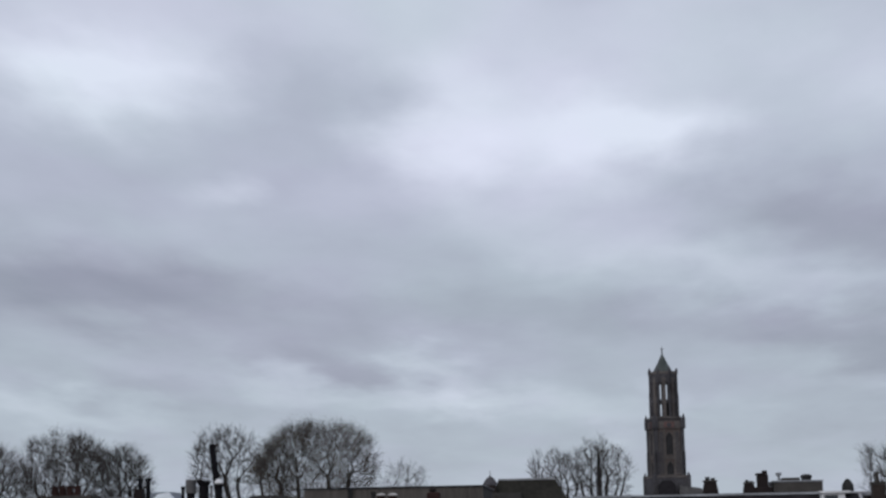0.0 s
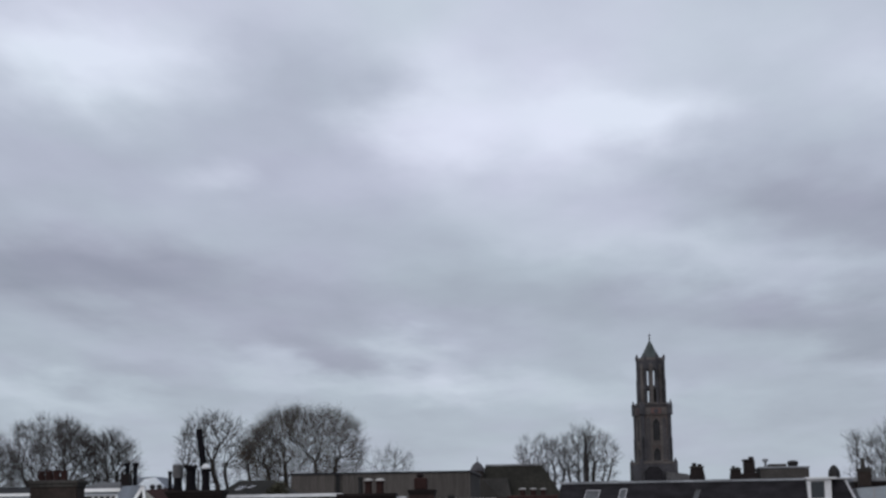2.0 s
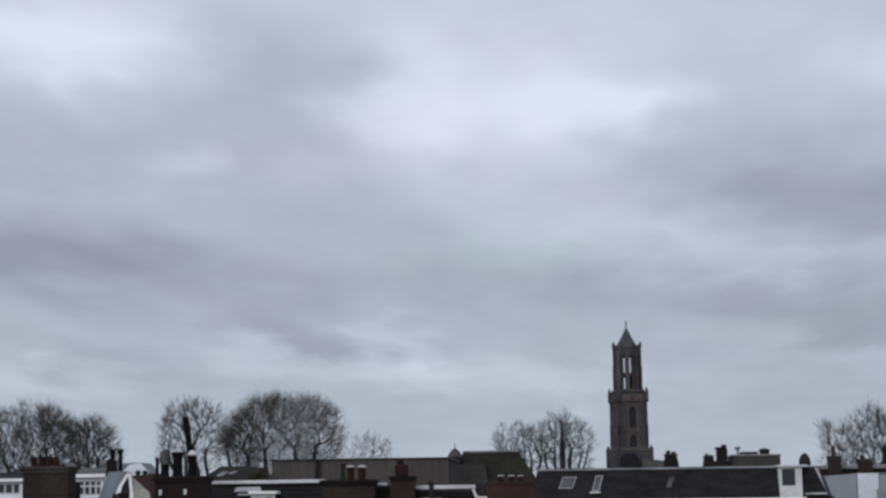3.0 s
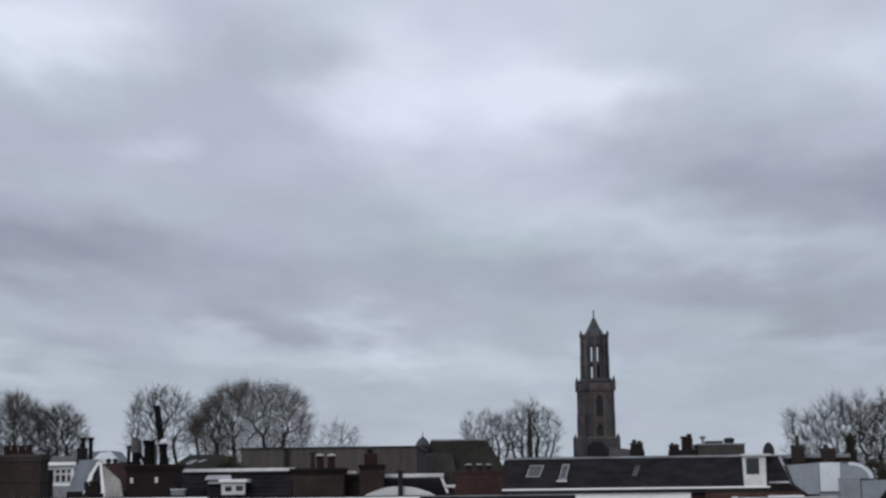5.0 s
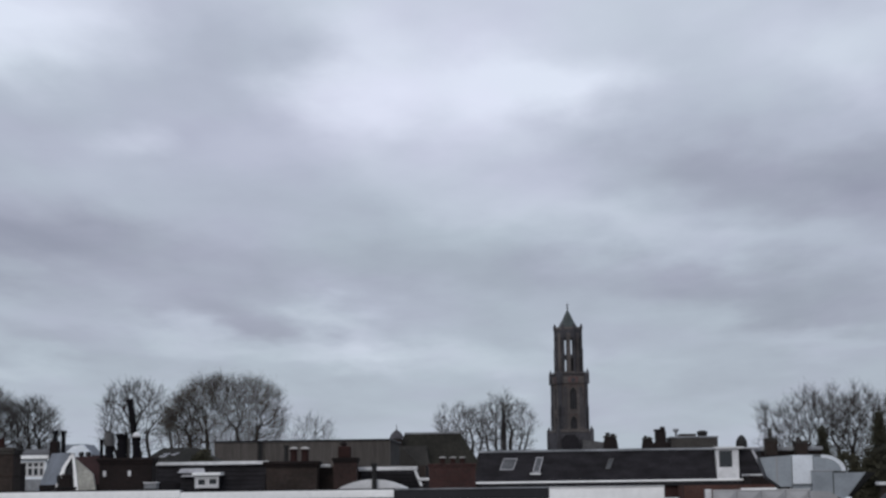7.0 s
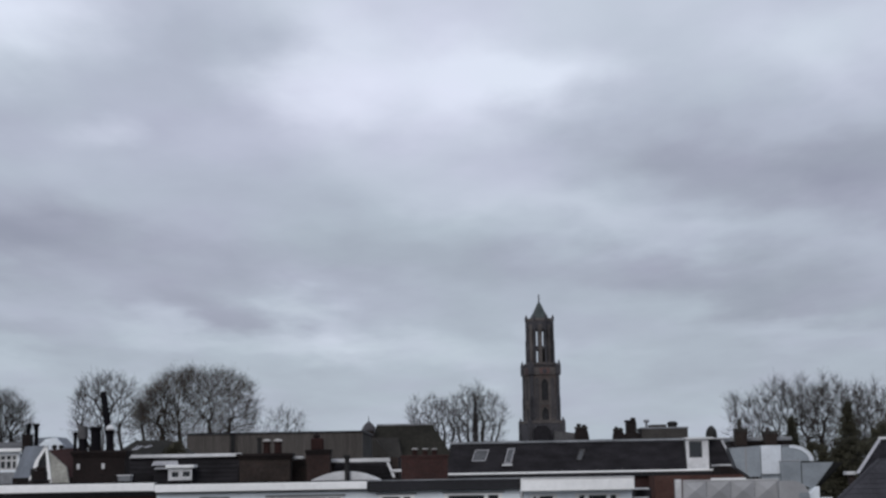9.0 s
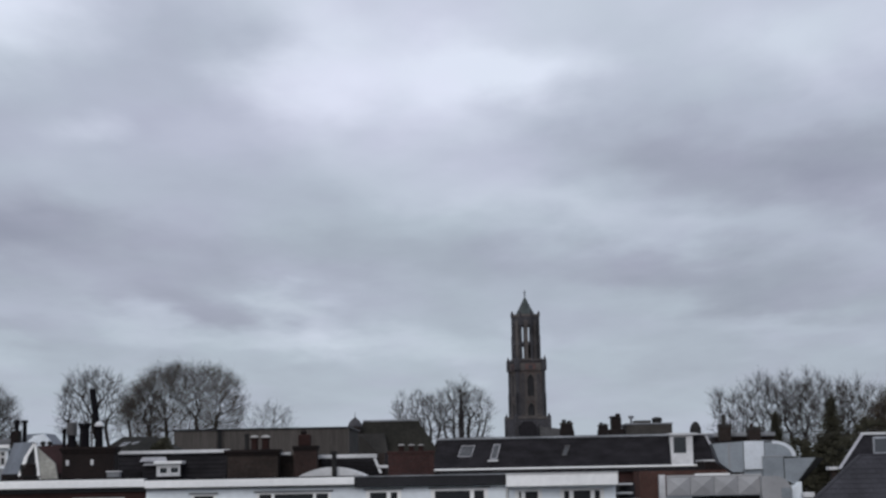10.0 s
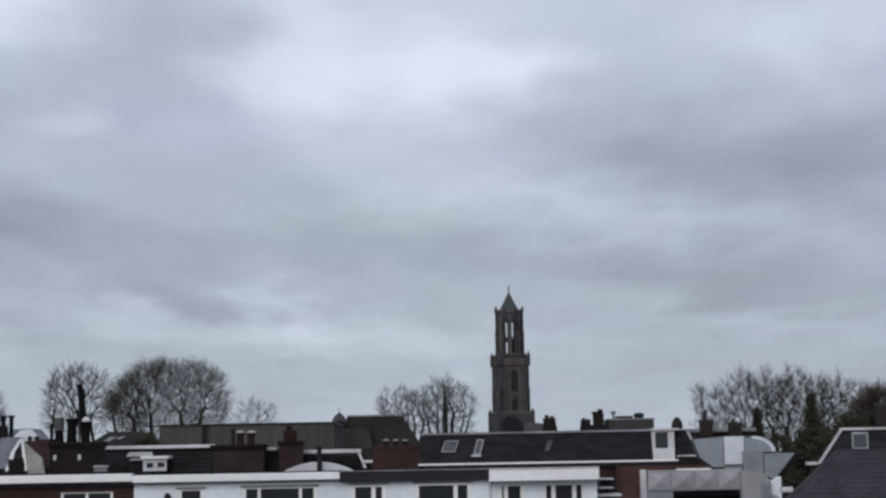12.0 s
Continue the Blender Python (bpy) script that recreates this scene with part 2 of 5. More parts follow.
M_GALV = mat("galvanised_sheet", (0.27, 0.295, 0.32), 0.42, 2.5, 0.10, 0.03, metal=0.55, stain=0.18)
# lighter and less metallic than M_GALV
M_GALVB = mat("lighter_galvanised_sheet", (0.58, 0.61, 0.65), 0.45, 2.5, 0.08, 0.03, metal=0.2, stain=0.12)
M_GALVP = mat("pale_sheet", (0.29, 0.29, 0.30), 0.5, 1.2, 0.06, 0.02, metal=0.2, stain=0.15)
M_STEEL = mat("dark_steel", (0.0156, 0.0150, 0.0150), 0.7, 4.0, 0.2, 0.05)
M_SOOT = mat("sooted_metal", (0.0085, 0.0080, 0.0095), 0.9, 4.0, 0.25, 0.05, gloss=0.03)
M_TERRA = mat("terracotta_pot", (0.0205, 0.0086, 0.0074), 0.85, 5.0, 0.25, 0.1)
M_CAP = mat("grey_cap", (0.30, 0.29, 0.28), 0.8, 4.0, 0.25, 0.05, stain=0.3)
M_POLY = mat("white_polycarbonate", (0.66, 0.68, 0.70), 0.35, 1.0, 0.06, 0.02, stain=0.15)
M_BARK = mat("grey_brown_bark", (0.0225, 0.0186, 0.0167), 0.95, 1.5, 0.25, 0.2, stain=0.3)
M_TWIG = mat("thin_dark_twigs", (0.0374, 0.0306, 0.0272), 0.95, 0.5, 0.2, 0.0, stain=0.3)
M_DRY = mat("withered_brown_leaves", (0.0627, 0.0462, 0.0253), 0.9, 0.5, 0.3, 0.0, stain=0.4)
M_IVY = mat("dark_evergreen_leaves", (0.034, 0.032, 0.020), 0.8, 0.8, 0.35, 0.0, stain=0.4)
M_GROUND = mat("city_ground", (0.06, 0.058, 0.056), 0.9, 0.05, 0.2, 0.1, stain=0.3)


def glass_mat():
    m = bpy.data.materials.new("window_glass")
    m.use_nodes = True
    b = m.node_tree.nodes["Principled BSDF"]
    b.inputs["Base Color"].default_value = (0.02, 0.023, 0.026, 1)
    b.inputs["Roughness"].default_value = 0.06
    b.inputs["IOR"].default_value = 1.5
    return m


M_GLASS = glass_mat()
# base paler than window glass: reflected sky put into the panes' colour
M_SKYPANE = mat("sky_painted_roof_glass", (0.06, 0.062, 0.068), 0.15, 1.5, 0.2, 0.0, stain=0.3)

# ---------------------------------------------------------------- builders
ORG = {}


def at(b, e, d):
    """A place d metres ahead: b and e are thousandths of d to the right of the axis and above the eye."""
    return Vector((b * d / 1000, d, EYE[2] + e * d / 1000))


def thing(name, label, category, base, group="", kind=""):
    ob = new(name)
    ob.location = base
    ORG[ob] = Vector(base)
    return tagged(ob, label, category, group, kind)


def part(name, bm, material, parent, label="", smooth=False):
    bm.normal_update()
    me = bpy.data.meshes.new(name)
    bmesh.ops.translate(bm, verts=bm.verts, vec=-ORG[parent])
    bm.to_mesh(me)
    bm.free()
    me.materials.append(material)
    if smooth:
        me.polygons.foreach_set("use_smooth", [True] * len(me.polygons))
    ob = new(name, me)
    ob.parent = parent
    ORG[ob] = ORG[parent]
    return tagged(ob, label)


def add_box(bm, x0, x1, y0, y1, z0, z1, bevel=0.0):
    r = bmesh.ops.create_cube(bm, size=1.0)
    bmesh.ops.scale(bm, verts=r["verts"], vec=(abs(x1 - x0), abs(y1 - y0), abs(z1 - z0)))
    bmesh.ops.translate(bm, verts=r["verts"], vec=((x0 + x1) / 2, (y0 + y1) / 2, (z0 + z1) / 2))
    if bevel:
        edges = list({e for v in r["verts"] for e in v.link_edges})
        bmesh.ops.bevel(bm, geom=edges, offset=bevel, segments=1, affect="EDGES")
    return bm


def box(x0, x1, y0, y1, z0, z1, bevel=0.0):
    return add_box(bmesh.new(), x0, x1, y0, y1, z0, z1, bevel)


def span(b0, b1, et, eb, d):
    """Left, right, top and bottom in metres of what stands d metres ahead."""
    return b0 * d / 1000, b1 * d / 1000, EYE[2] + et * d / 1000, EYE[2] + eb * d / 1000


def prism(pts, y0, y1):
    """A slab from an outline in x and z, between two depths."""
    bm = bmesh.new()
    a = [bm.verts.new((x, y0, z)) for x, z in pts]
    b = [bm.verts.new((x, y1, z)) for x, z in pts]
    bm.faces.new(a)
    bm.faces.new(b[::-1])
    n = len(pts)
    for i in range(n):
        bm.faces.new((a[i], b[i], b[(i + 1) % n], a[(i + 1) % n]))
    bmesh.ops.recalc_face_normals(bm, faces=bm.faces)
    return bm


def hull(points):
    bm = bmesh.new()
    for p in points:
        bm.verts.new(p)
    bmesh.ops.convex_hull(bm, input=bm.verts)
    bmesh.ops.recalc_face_normals(bm, faces=bm.faces)
    return bm


def tube(p, q, r0, r1, seg=12):
    bm = bmesh.new()
    p, q = Vector(p), Vector(q)
    d = q - p
    rot = d.to_track_quat("Z", "Y").to_matrix().to_4x4()
    bmesh.ops.create_cone(bm, cap_ends=True, segments=seg, radius1=r0, radius2=r1, depth=d.length, matrix=Matrix.Translation((p + q) / 2) @ rot)
    return bm


def lathe(c, profile, seg=14):
    """A round solid about an upright axis; the profile is radius and height above c."""
    bm = bmesh.new()
    rings = [[bm.verts.new((c[0] + r * math.cos(2 * math.pi * k / seg), c[1] + r * math.sin(2 * math.pi * k / seg), c[2] + h)) for k in range(seg)] for r, h in profile]
    for a, b in zip(rings, rings[1:]):
        for k in range(seg):
            bm.faces.new((a[k], a[(k + 1) % seg], b[(k + 1) % seg], b[k]))
    bm.faces.new(rings[0][::-1])
    bm.faces.new(rings[-1])
    return bm


def wall_with_holes(x0, x1, y0, y1, z0, z1, holes):
    """A wall with openings right through it: one welded mesh on a grid of the openings' edges."""
    xs = sorted({x0, x1, *(h[0] for h in holes), *(h[1] for h in holes)})
    zs = sorted({z0, z1, *(max(h[2], z0) for h in holes), *(h[3] for h in holes)})

    def solid(i, k):
        if not (0 <= i < len(xs) - 1 and 0 <= k < len(zs) - 1):
            return False
        cx, cz = (xs[i] + xs[i + 1]) / 2, (zs[k] + zs[k + 1]) / 2
        return not any(a < cx < b and c < cz < e for a, b, c, e in holes)

    bm = bmesh.new()
    made = {}

    def v(i, k, y):
        key = (i, k, y)
        if key not in made:
            made[key] = bm.verts.new((xs[i], y, zs[k]))
        return made[key]

    for i in range(len(xs) - 1):
        for k in range(len(zs) - 1):
            if not solid(i, k):
                continue
            bm.faces.new((v(i, k, y0), v(i + 1, k, y0), v(i + 1, k + 1, y0), v(i, k + 1, y0)))
            bm.faces.new((v(i, k, y1), v(i, k + 1, y1), v(i + 1, k + 1, y1), v(i + 1, k, y1)))
            for near, p, q in (((i - 1, k), (i, k), (i, k + 1)), ((i + 1, k), (i + 1, k + 1), (i + 1, k)), ((i, k - 1), (i + 1, k), (i, k)), ((i, k + 1), (i, k + 1), (i + 1, k + 1))):
                if not solid(*near):
                    bm.faces.new((v(*p, y0), v(*q, y0), v(*q, y1), v(*p, y1)))
    bmesh.ops.recalc_face_normals(bm, faces=bm.faces)
    return bm


def window(parent, x0, x1, z0, z1, y, cols=1, frame_w=0.09, material=None, sill=False, transom=0.0):
    """A framed window in a hole whose outer face is at y: frame bars, panes set back, a sill. cols: how many lights, or their shares of the width."""
    material = material or M_WHITE
    shares = cols if isinstance(cols, tuple) else (1 / cols,) * cols
    edges = [x0]
    for q in shares:
        edges.append(edges[-1] + (x1 - x0) * q / sum(shares))
    bm = bmesh.new()
    add_box(bm, x0, x1, y - 0.03, y + 0.09, z1 - frame_w * 0.55, z1, 0.006)
    add_box(bm, x0, x1, y - 0.03, y + 0.09, z0, z0 + frame_w, 0.006)
    for c in edges:
        a = min(max(c - frame_w / 2, x0), x1 - frame_w)
        add_box(bm, a, a + frame_w, y - 0.027, y + 0.087, z0 + frame_w, z1 - frame_w * 0.55, 0.006)
    if transom:
        add_box(bm, x0 + frame_w, x1 - frame_w, y - 0.02, y + 0.08, z1 - transom - frame_w, z1 - transom, 0.006)
    fr = part("window_frame", bm, material, parent)
    for a, b in zip(edges, edges[1:]):
        part("pane", box(a + frame_w / 2, b - frame_w / 2, y + 0.04, y + 0.055, z0 + frame_w * 0.7, z1 - frame_w * 0.4), M_GLASS, fr)
    if sill:
        part("window_sill", box(x0 - 0.06, x1 + 0.06, y - 0.12, y + 0.02, z0 - 0.07, z0 - 0.004, 0.01), material, parent)
    return fr


def shell(parent, x0, x1, y0, y1, z1, wall_mat, roof_mat, holes=(), t=0.3):
    """A house of four walls and a flat roof, down to the ground."""
    part("front_wall", wall_with_holes(x0, x1, y0, y0 + t, 0, z1, holes), wall_mat, parent)
    part("back_wall", box(x0, x1, y1 - t, y1, 0, z1), wall_mat, parent)
    part("side_wall", box(x0, x0 + t, y0 + t, y1 - t, 0, z1), wall_mat, parent)
    part("side_wall", box(x1 - t, x1, y0 + t, y1 - t, 0, z1), wall_mat, parent)
    part("flat_roof", box(x0 + t, x1 - t, y0 + t, y1 - t, z1 - 0.25, z1 - 0.05), roof_mat, parent)


def pot(parent, x, y, z, r, h, material, cap=None, cap_label="", squat=1.0, wide=1.0):
    p = part("chimney_pot", lathe((x, y, z), [(r * 0.9, -0.03), (r, 0.05), (r * 0.88, h * 0.15), (r * 0.82, h * 0.82), (r * 1.02, h * 0.88), (r * 1.02, h), (r * 0.7, h)]), material, parent, smooth=False)
    if cap:
        part("cowl", lathe((x, y, z + h), [(r * 0.5, -0.02), (r * 1.15 * wide, 0.03 * squat), (r * 1.1 * wide, r * 0.5 * squat), (r * 0.75 * wide, r * 0.95 * squat), (r * 0.2, r * 1.2 * squat)]), cap, p, cap_label)
    return p


def stack(parent, b0, b1, et, eb, d, depth, material, cap=M_CONC, over=0.07, cap_h=0.14):
    """A chimney stack with a corbelled cap; returns the stack and the height of its top."""
    x0, x1, z1, z0 = span(b0, b1, et, eb, d)
    s = part("chimney", box(x0, x1, d, d + depth, z0, z1 - cap_h, 0.015), material, parent)
    bm = box(x0 - over, x1 + over, d - over, d + depth + over, z1 - cap_h, z1, 0.02)
    add_box(bm, x0 - over * 0.5, x1 + over * 0.5, d - over * 0.5, d + depth + over * 0.5, z1 - cap_h * 1.8, z1 - cap_h - 0.002, 0.01)
    part("chimney_cap", bm, cap, s)
    return s, z1


# ---------------------------------------------------------------- ground
gm = bmesh.new()
bmesh.ops.create_grid(gm, x_segments=8, y_segments=8, size=3500)
ground_me = bpy.data.meshes.new("ground")
gm.to_mesh(ground_me)
gm.free()
ground_me.materials.append(M_GROUND)
tagged(new("ground", ground_me), "dark grey city ground far below the roofs", "ground", kind="structure")


# ---------------------------------------------------------------- the tall church tower
def gothic(x0, x1, z0, z1, y0, y1):
    """A pointed-arch slab."""
    c, h = (x0 + x1) / 2, (x1 - x0)
    spring = z1 - h * 0.9
    pts = [(x0, z0), (x1, z0), (x1, spring)]
    for k in range(1, 6):
        f = k / 6
        pts.append((x1 - (x1 - c) * f ** 1.6, spring + (z1 - spring) * f ** 0.8))
    pts.append((c, z1))
    for k in range(5, 0, -1):
        f = k / 6
        pts.append((x0 + (c - x0) * f ** 1.6, spring + (z1 - spring) * f ** 0.8))
    pts.append((x0, spring))
    return prism(pts, y0, y1)


def ring(cx, cy, r, z0, z1, n=8, turn=0.5, r1=None):
    bm = bmesh.new()
    r1 = r if r1 is None else r1
    lo = [bm.verts.new((cx + r * math.cos(2 * math.pi * (k + turn) / n), cy + r * math.sin(2 * math.pi * (k + turn) / n), z0)) for k in range(n)]
    if r1 < 0.01:
        tip = bm.verts.new((cx, cy, z1))
        for k in range(n):
            bm.faces.new((lo[k], lo[(k + 1) % n], tip))
    else:
        hi = [bm.verts.new((cx + r1 * math.cos(2 * math.pi * (k + turn) / n), cy + r1 * math.sin(2 * math.pi * (k + turn) / n), z1)) for k in range(n)]
        for k in range(n):
            bm.faces.new((lo[k], lo[(k + 1) % n], hi[(k + 1) % n], hi[k]))
        bm.faces.new(hi)
    bm.faces.new(lo[::-1])
    return bm


def church_tower(d):
    """A square tower turned a little from the viewer, with buttressed corners, and an open octagonal lantern under a spire."""
    c0 = at(39.0, 0, d)
    w = 16.6
    cx, cy = c0.x, d + w / 2
    turn = Matrix.Rotation(radians(14), 3, "Z")

    def level(e):
        return EYE[2] + e * d / 1000

    t = thing("church_tower", "tall dark gothic brick church tower with an open octagonal lantern", "church tower", (cx, cy, 0))

    def put(name, bm, material, quarter=0, label="", under=None):
        bmesh.ops.rotate(bm, verts=bm.verts, cent=(cx, cy, 0), matrix=Matrix.Rotation(quarter * math.pi / 2, 3, "Z") @ turn)
        return part(name, bm, material, under or t, label)

    z_low, z_band, z_mid, z_eave = level(32.0), level(59.8), level(66.2), level(93.0)
    h = w / 2
    # lowest storey and its corner turrets
    hb = h * 1.17
    put("lower_storey", box(cx - hb, cx + hb, cy - hb, cy + hb, 0, z_low - 0.8, 0.3), M_DSTONE)
    put("lower_parapet", box(cx - hb - .2, cx + hb + .2, cy - hb - .2, cy + hb + .2, z_low - 0.796, z_low + .5, 0.1), M_STONE)
    for k in range(4):
        bm = box(cx - hb - .5, cx - hb + 1.6, cy - hb - .5, cy - hb + 1.6, 0, z_low + 0.6, .1)
        put("corner_turret", bm, M_DSTONE, k)
        put("turret_spirelet", ring(cx - hb + .5, cy - hb + .5, 1.0, z_low + .604, z_low + 2.7, 4, 0.5, 0.0), M_DSTONE, k)
    # middle storey: a core with stepped corner buttresses, and on each side a tall window between two blind arches
    put("middle_storey", box(cx - h + 1.0, cx + h - 1.0, cy - h + 1.0, cy + h - 1.0, z_low - 0.5, z_mid - .3), M_REDSTONE)
    zs = z_low + (z_band - z_low) * 0.52
    for k in range(4):
        for q in (0, 1):
            sx = -1 if q == 0 else 1
            x_out, x_in = cx + sx * h, cx + sx * (h - 2.5)
            put("buttress", box(min(x_out, x_in), max(x_out, x_in), cy - h, cy - h + 1.5, z_low - .3, zs, .12), M_DSTONE, k)
            x_out, x_in = cx + sx * (h - .15), cx + sx * (h - 2.1)
            put("buttress", box(min(x_out, x_in), max(x_out, x_in), cy - h + .2, cy - h + 1.6, zs + .004, z_band, .12), M_DSTONE, k)
            xs = sorted((cx + sx * 2.25, cx + sx * 3.0))
            put("wall_rib", box(xs[0], xs[1], cy - h + .45, cy - h + 1.1, z_low - .2, z_band - .5, .08), M_STONE, k)
            xa = cx + sx * 4.45
            put("arch_moulding", gothic(xa - 1.3, xa + 1.3, z_low + 1, z_band - .6, cy - h + .72, cy - h + 1.2), M_STONE, k)
            put("blind_arch", gothic(xa - .85, xa + .85, z_low + 1.6, z_band - 1.4, cy - h + .66, cy - h + 1.1), M_DSTONE, k)
            put("mullion", box(xa - .16, xa + .16, cy - h + .54, cy - h + .9, z_low + 1.6, z_band - 3), M_STONE, k)
        for lo, hi in ((level(32.6), level(41.6)), (level(44.2), level(58.6))):
            put("arch_moulding", gothic(cx - 2.2, cx + 2.2, lo, hi, cy - h + .72, cy - h + 1.2), M_STONE, k)
            win = put("tracery_window", gothic(cx - 1.75, cx + 1.75, lo + .5, hi - .8, cy - h + .62, cy - h + 1.1), M_VOID, k, "dark pointed louvred window")
            for m in (-.6, .6):
                put("mullion", box(cx + m - .14, cx + m + .14, cy - h + .5, cy - h + .9, lo + .5, hi - 3.2), M_DSTONE, k, under=win)
        put("sill_band", box(cx - 2.9, cx + 2.9, cy - h + .6, cy - h + 1.05, level(42.2), level(43.8)), M_STONE, k)
        # frieze, parapet and corner turrets at the shoulder
        put("frieze", box(cx - h + 2.2, cx + h - 2.2, cy - h + .4, cy - h + 1.2, z_band, z_mid - 1.6), M_STONE, k)
        for bx in range(9):
            x = cx - h + 2.4 + (w - 4.8) * (bx + .5) / 9
            put("parapet_post", box(x - .3, x + .3, cy - h + .1, cy - h + .7, z_mid - 1.596, z_mid - .4), M_DSTONE, k)
        put("parapet_rail", box(cx - h + 2.2, cx + h - 2.2, cy - h, cy - h + .8, z_mid - .396, z_mid, .08), M_STONE, k)
        put("corner_turret", box(cx - h - .5, cx - h + 2.2, cy - h - .5, cy - h + 2.2, z_band - .1, z_mid - .2, .15), M_DSTONE, k)
        put("turret_spirelet", ring(cx - h + .3, cy - h + .3, 1.0, z_mid - .196, z_mid + 2.6, 4, 0.5, 0.0), M_DSTONE, k)
        put("turret_spirelet", ring(cx - h + 1.7, cy - h + 1.5, .7, z_mid - .196, z_mid + 1.4, 4, 0.5, 0.0), M_DSTONE, k)
        face = put("clock_panel", box(cx - 2.8, cx + 2.8, cy - h + .25, cy - h + .6, z_band + .5, z_mid - 2.2), M_CLOCK, k, "weathered red clock panel")
        put("clock_face", tube((cx, cy - h + .12, (z_band + z_mid) / 2 - 1), (cx, cy - h + .4, (z_band + z_mid) / 2 - 1), 1.3, 1.3, 18), M_DSTONE, k, "dark round clock face", face)
    # octagonal lantern: buttressed piers, tall open lights, a parapet ring with pinnacles
    lr = 7.75
    hl = z_eave - z_mid
    part("lantern_base", ring(cx, cy, lr * 1.04, z_mid - .5, z_mid + hl * .035), M_STONE, t)
    for k in range(8):
        a = 2 * math.pi * (k + .5) / 8

        def turned(bm, angle):
            bmesh.ops.rotate(bm, verts=bm.verts, cent=(cx, cy, 0), matrix=Matrix.Rotation(angle, 3, "Z"))
            return bm
        part("lantern_pier", turned(box(cx + lr * .84, cx + lr * 1.07, cy - .42, cy + .42, z_mid - .2, z_mid + hl * .55, .1), a), M_DSTONE, t)
        part("lantern_pier", turned(box(cx + lr * .84, cx + lr * 1.04, cy - .38, cy + .38, z_mid + hl * .55 + .004, z_eave + .2, .1), a), M_DSTONE, t)
        part("pinnacle", turned(box(cx + lr * .93, cx + lr * 1.07, cy - .5, cy + .5, z_eave - .8, z_eave + 1.0, .05), a), M_DSTONE, t)
        part("pinnacle_spirelet", ring(cx + lr * math.cos(a), cy + lr * math.sin(a), .85, z_eave + 1.004, z_eave + 2.7, 4, a / (2 * math.pi) * 4, 0.0), M_DSTONE, t)
        b2 = 2 * math.pi * k / 8
        r_in = lr * .88
        part("lantern_mullion", turned(box(cx + r_in - .5, cx + r_in + .3, cy - 1.0, cy + 1.0, z_mid, z_eave - hl * .12, .1), b2), M_STONE, t)
        for za, zb in ((z_mid + hl * .325, z_mid + hl * .40), (z_eave - hl * .235, z_eave)):
            part("lantern_tracery", turned(box(cx + r_in - .45, cx + r_in + .2, cy - 2.9, cy + 2.9, za, zb), b2), M_DSTONE, t)
        for side in (-1, 1):
            yc = cy + side * 1.95
            part("light_moulding", turned(box(cx + r_in - .3, cx + r_in + .35, yc + side * .98, yc + side * 1.2, z_mid, z_eave - hl * .2), b2), M_STONE, t)
        if k not in (2, 6):
            part("lantern_louvre", turned(box(cx + r_in - .9, cx + r_in - .6, cy - 2.45, cy + 2.45, z_mid, z_eave - .6), b2), M_DSTONE, t)
        part("parapet_panel", turned(box(cx + r_in + .05, cx + r_in + .45, cy - 2.7, cy + 2.7, z_eave - .9, z_eave + .5, .05), b2), M_STONE, t)
    part("bell_frame", box(cx + 1.1, cx + 3.2, cy - 1.2, cy + 1.2, z_mid, z_mid + hl * .36), M_VOID, t)
    part("lantern_roof", ring(cx, cy, lr * .95, z_eave - .5, z_eave + .1), M_DSTONE, t)
    # spire and cross
    z_tip = level(104.2)
    hs = z_tip - z_eave
    part("spire", lathe((cx, cy, z_eave), [(5.4, .1), (4.5, hs * .2), (2.75, hs * .5), (1.35, hs * .8), (.35, hs)], 8), M_LEAD, t, "pointed grey-green lead spire")
    cr = tube((cx, cy, z_tip - .5), (cx, cy, level(108.6)), .34, .18, 6)
    add_box(cr, cx - .8, cx + .8, cy - .12, cy + .12, level(107.0), level(107.0) + .35)
    add_box(cr, cx - .45, cx + .45, cy - .45, cy + .45, level(105.2), level(105.2) + .7, .15)
    part("cross", cr, M_STEEL, t)
    # low nave roof butting against the foot, and a dark gabled porch
    na, nb, nz1, nz0 = span(45.8, 64.5, 26.6, 20.9, d - 14)
    part("nave_roof", hull([(na, d - 14, 0), (nb, d - 14, 0), (na, d - 4, 0), (nb, d - 4, 0), (na, d - 14, nz1), (na, d - 4, nz1), (nb - 6, d - 4, nz1 - 1.4), (nb - 6, d - 14, nz1 - 1.4), (nb, d - 14, nz0), (nb, d - 4, nz0)]), M_SLATEGREY, t, "grey nave roof")
    pa, pb, pz1, pz0 = span(33.6, 43.6, 29.6, 27.0, d - 12)
    pm = (pa + pb) / 2
    part("porch", prism([(pa, 0), (pb, 0), (pb, pz0), (pm + 2.4, pz1), (pm - 2.4, pz1), (pa, pz0)], d - 12, d - 4), M_SLATE, t, "dark slated porch roof")
    return t


church_tower(905.0)


def thin_spire(d):
    x0, x1, zt, zb = span(-2.3, 1.1, 53.2, 23.7, d)
    cx, w = (x0 + x1) / 2, x1 - x0
    t = thing("church_spire", "slender dark slate church spire behind bare trees", "spire", (cx, d, 0))
    part("stair_tower", box(cx - w / 2, cx + w / 2, d - w / 2, d + w / 2, 0, zb + (zt - zb) * 0.12, 0.1), M_DSTONE, t)
    part("spire_roof", ring(cx, d, w * 0.62, zb + (zt - zb) * 0.12, zt, 8, 0.5, 0.0), M_SLATE, t)


thin_spire(560.0)

# ---------------------------------------------------------------- bare trees


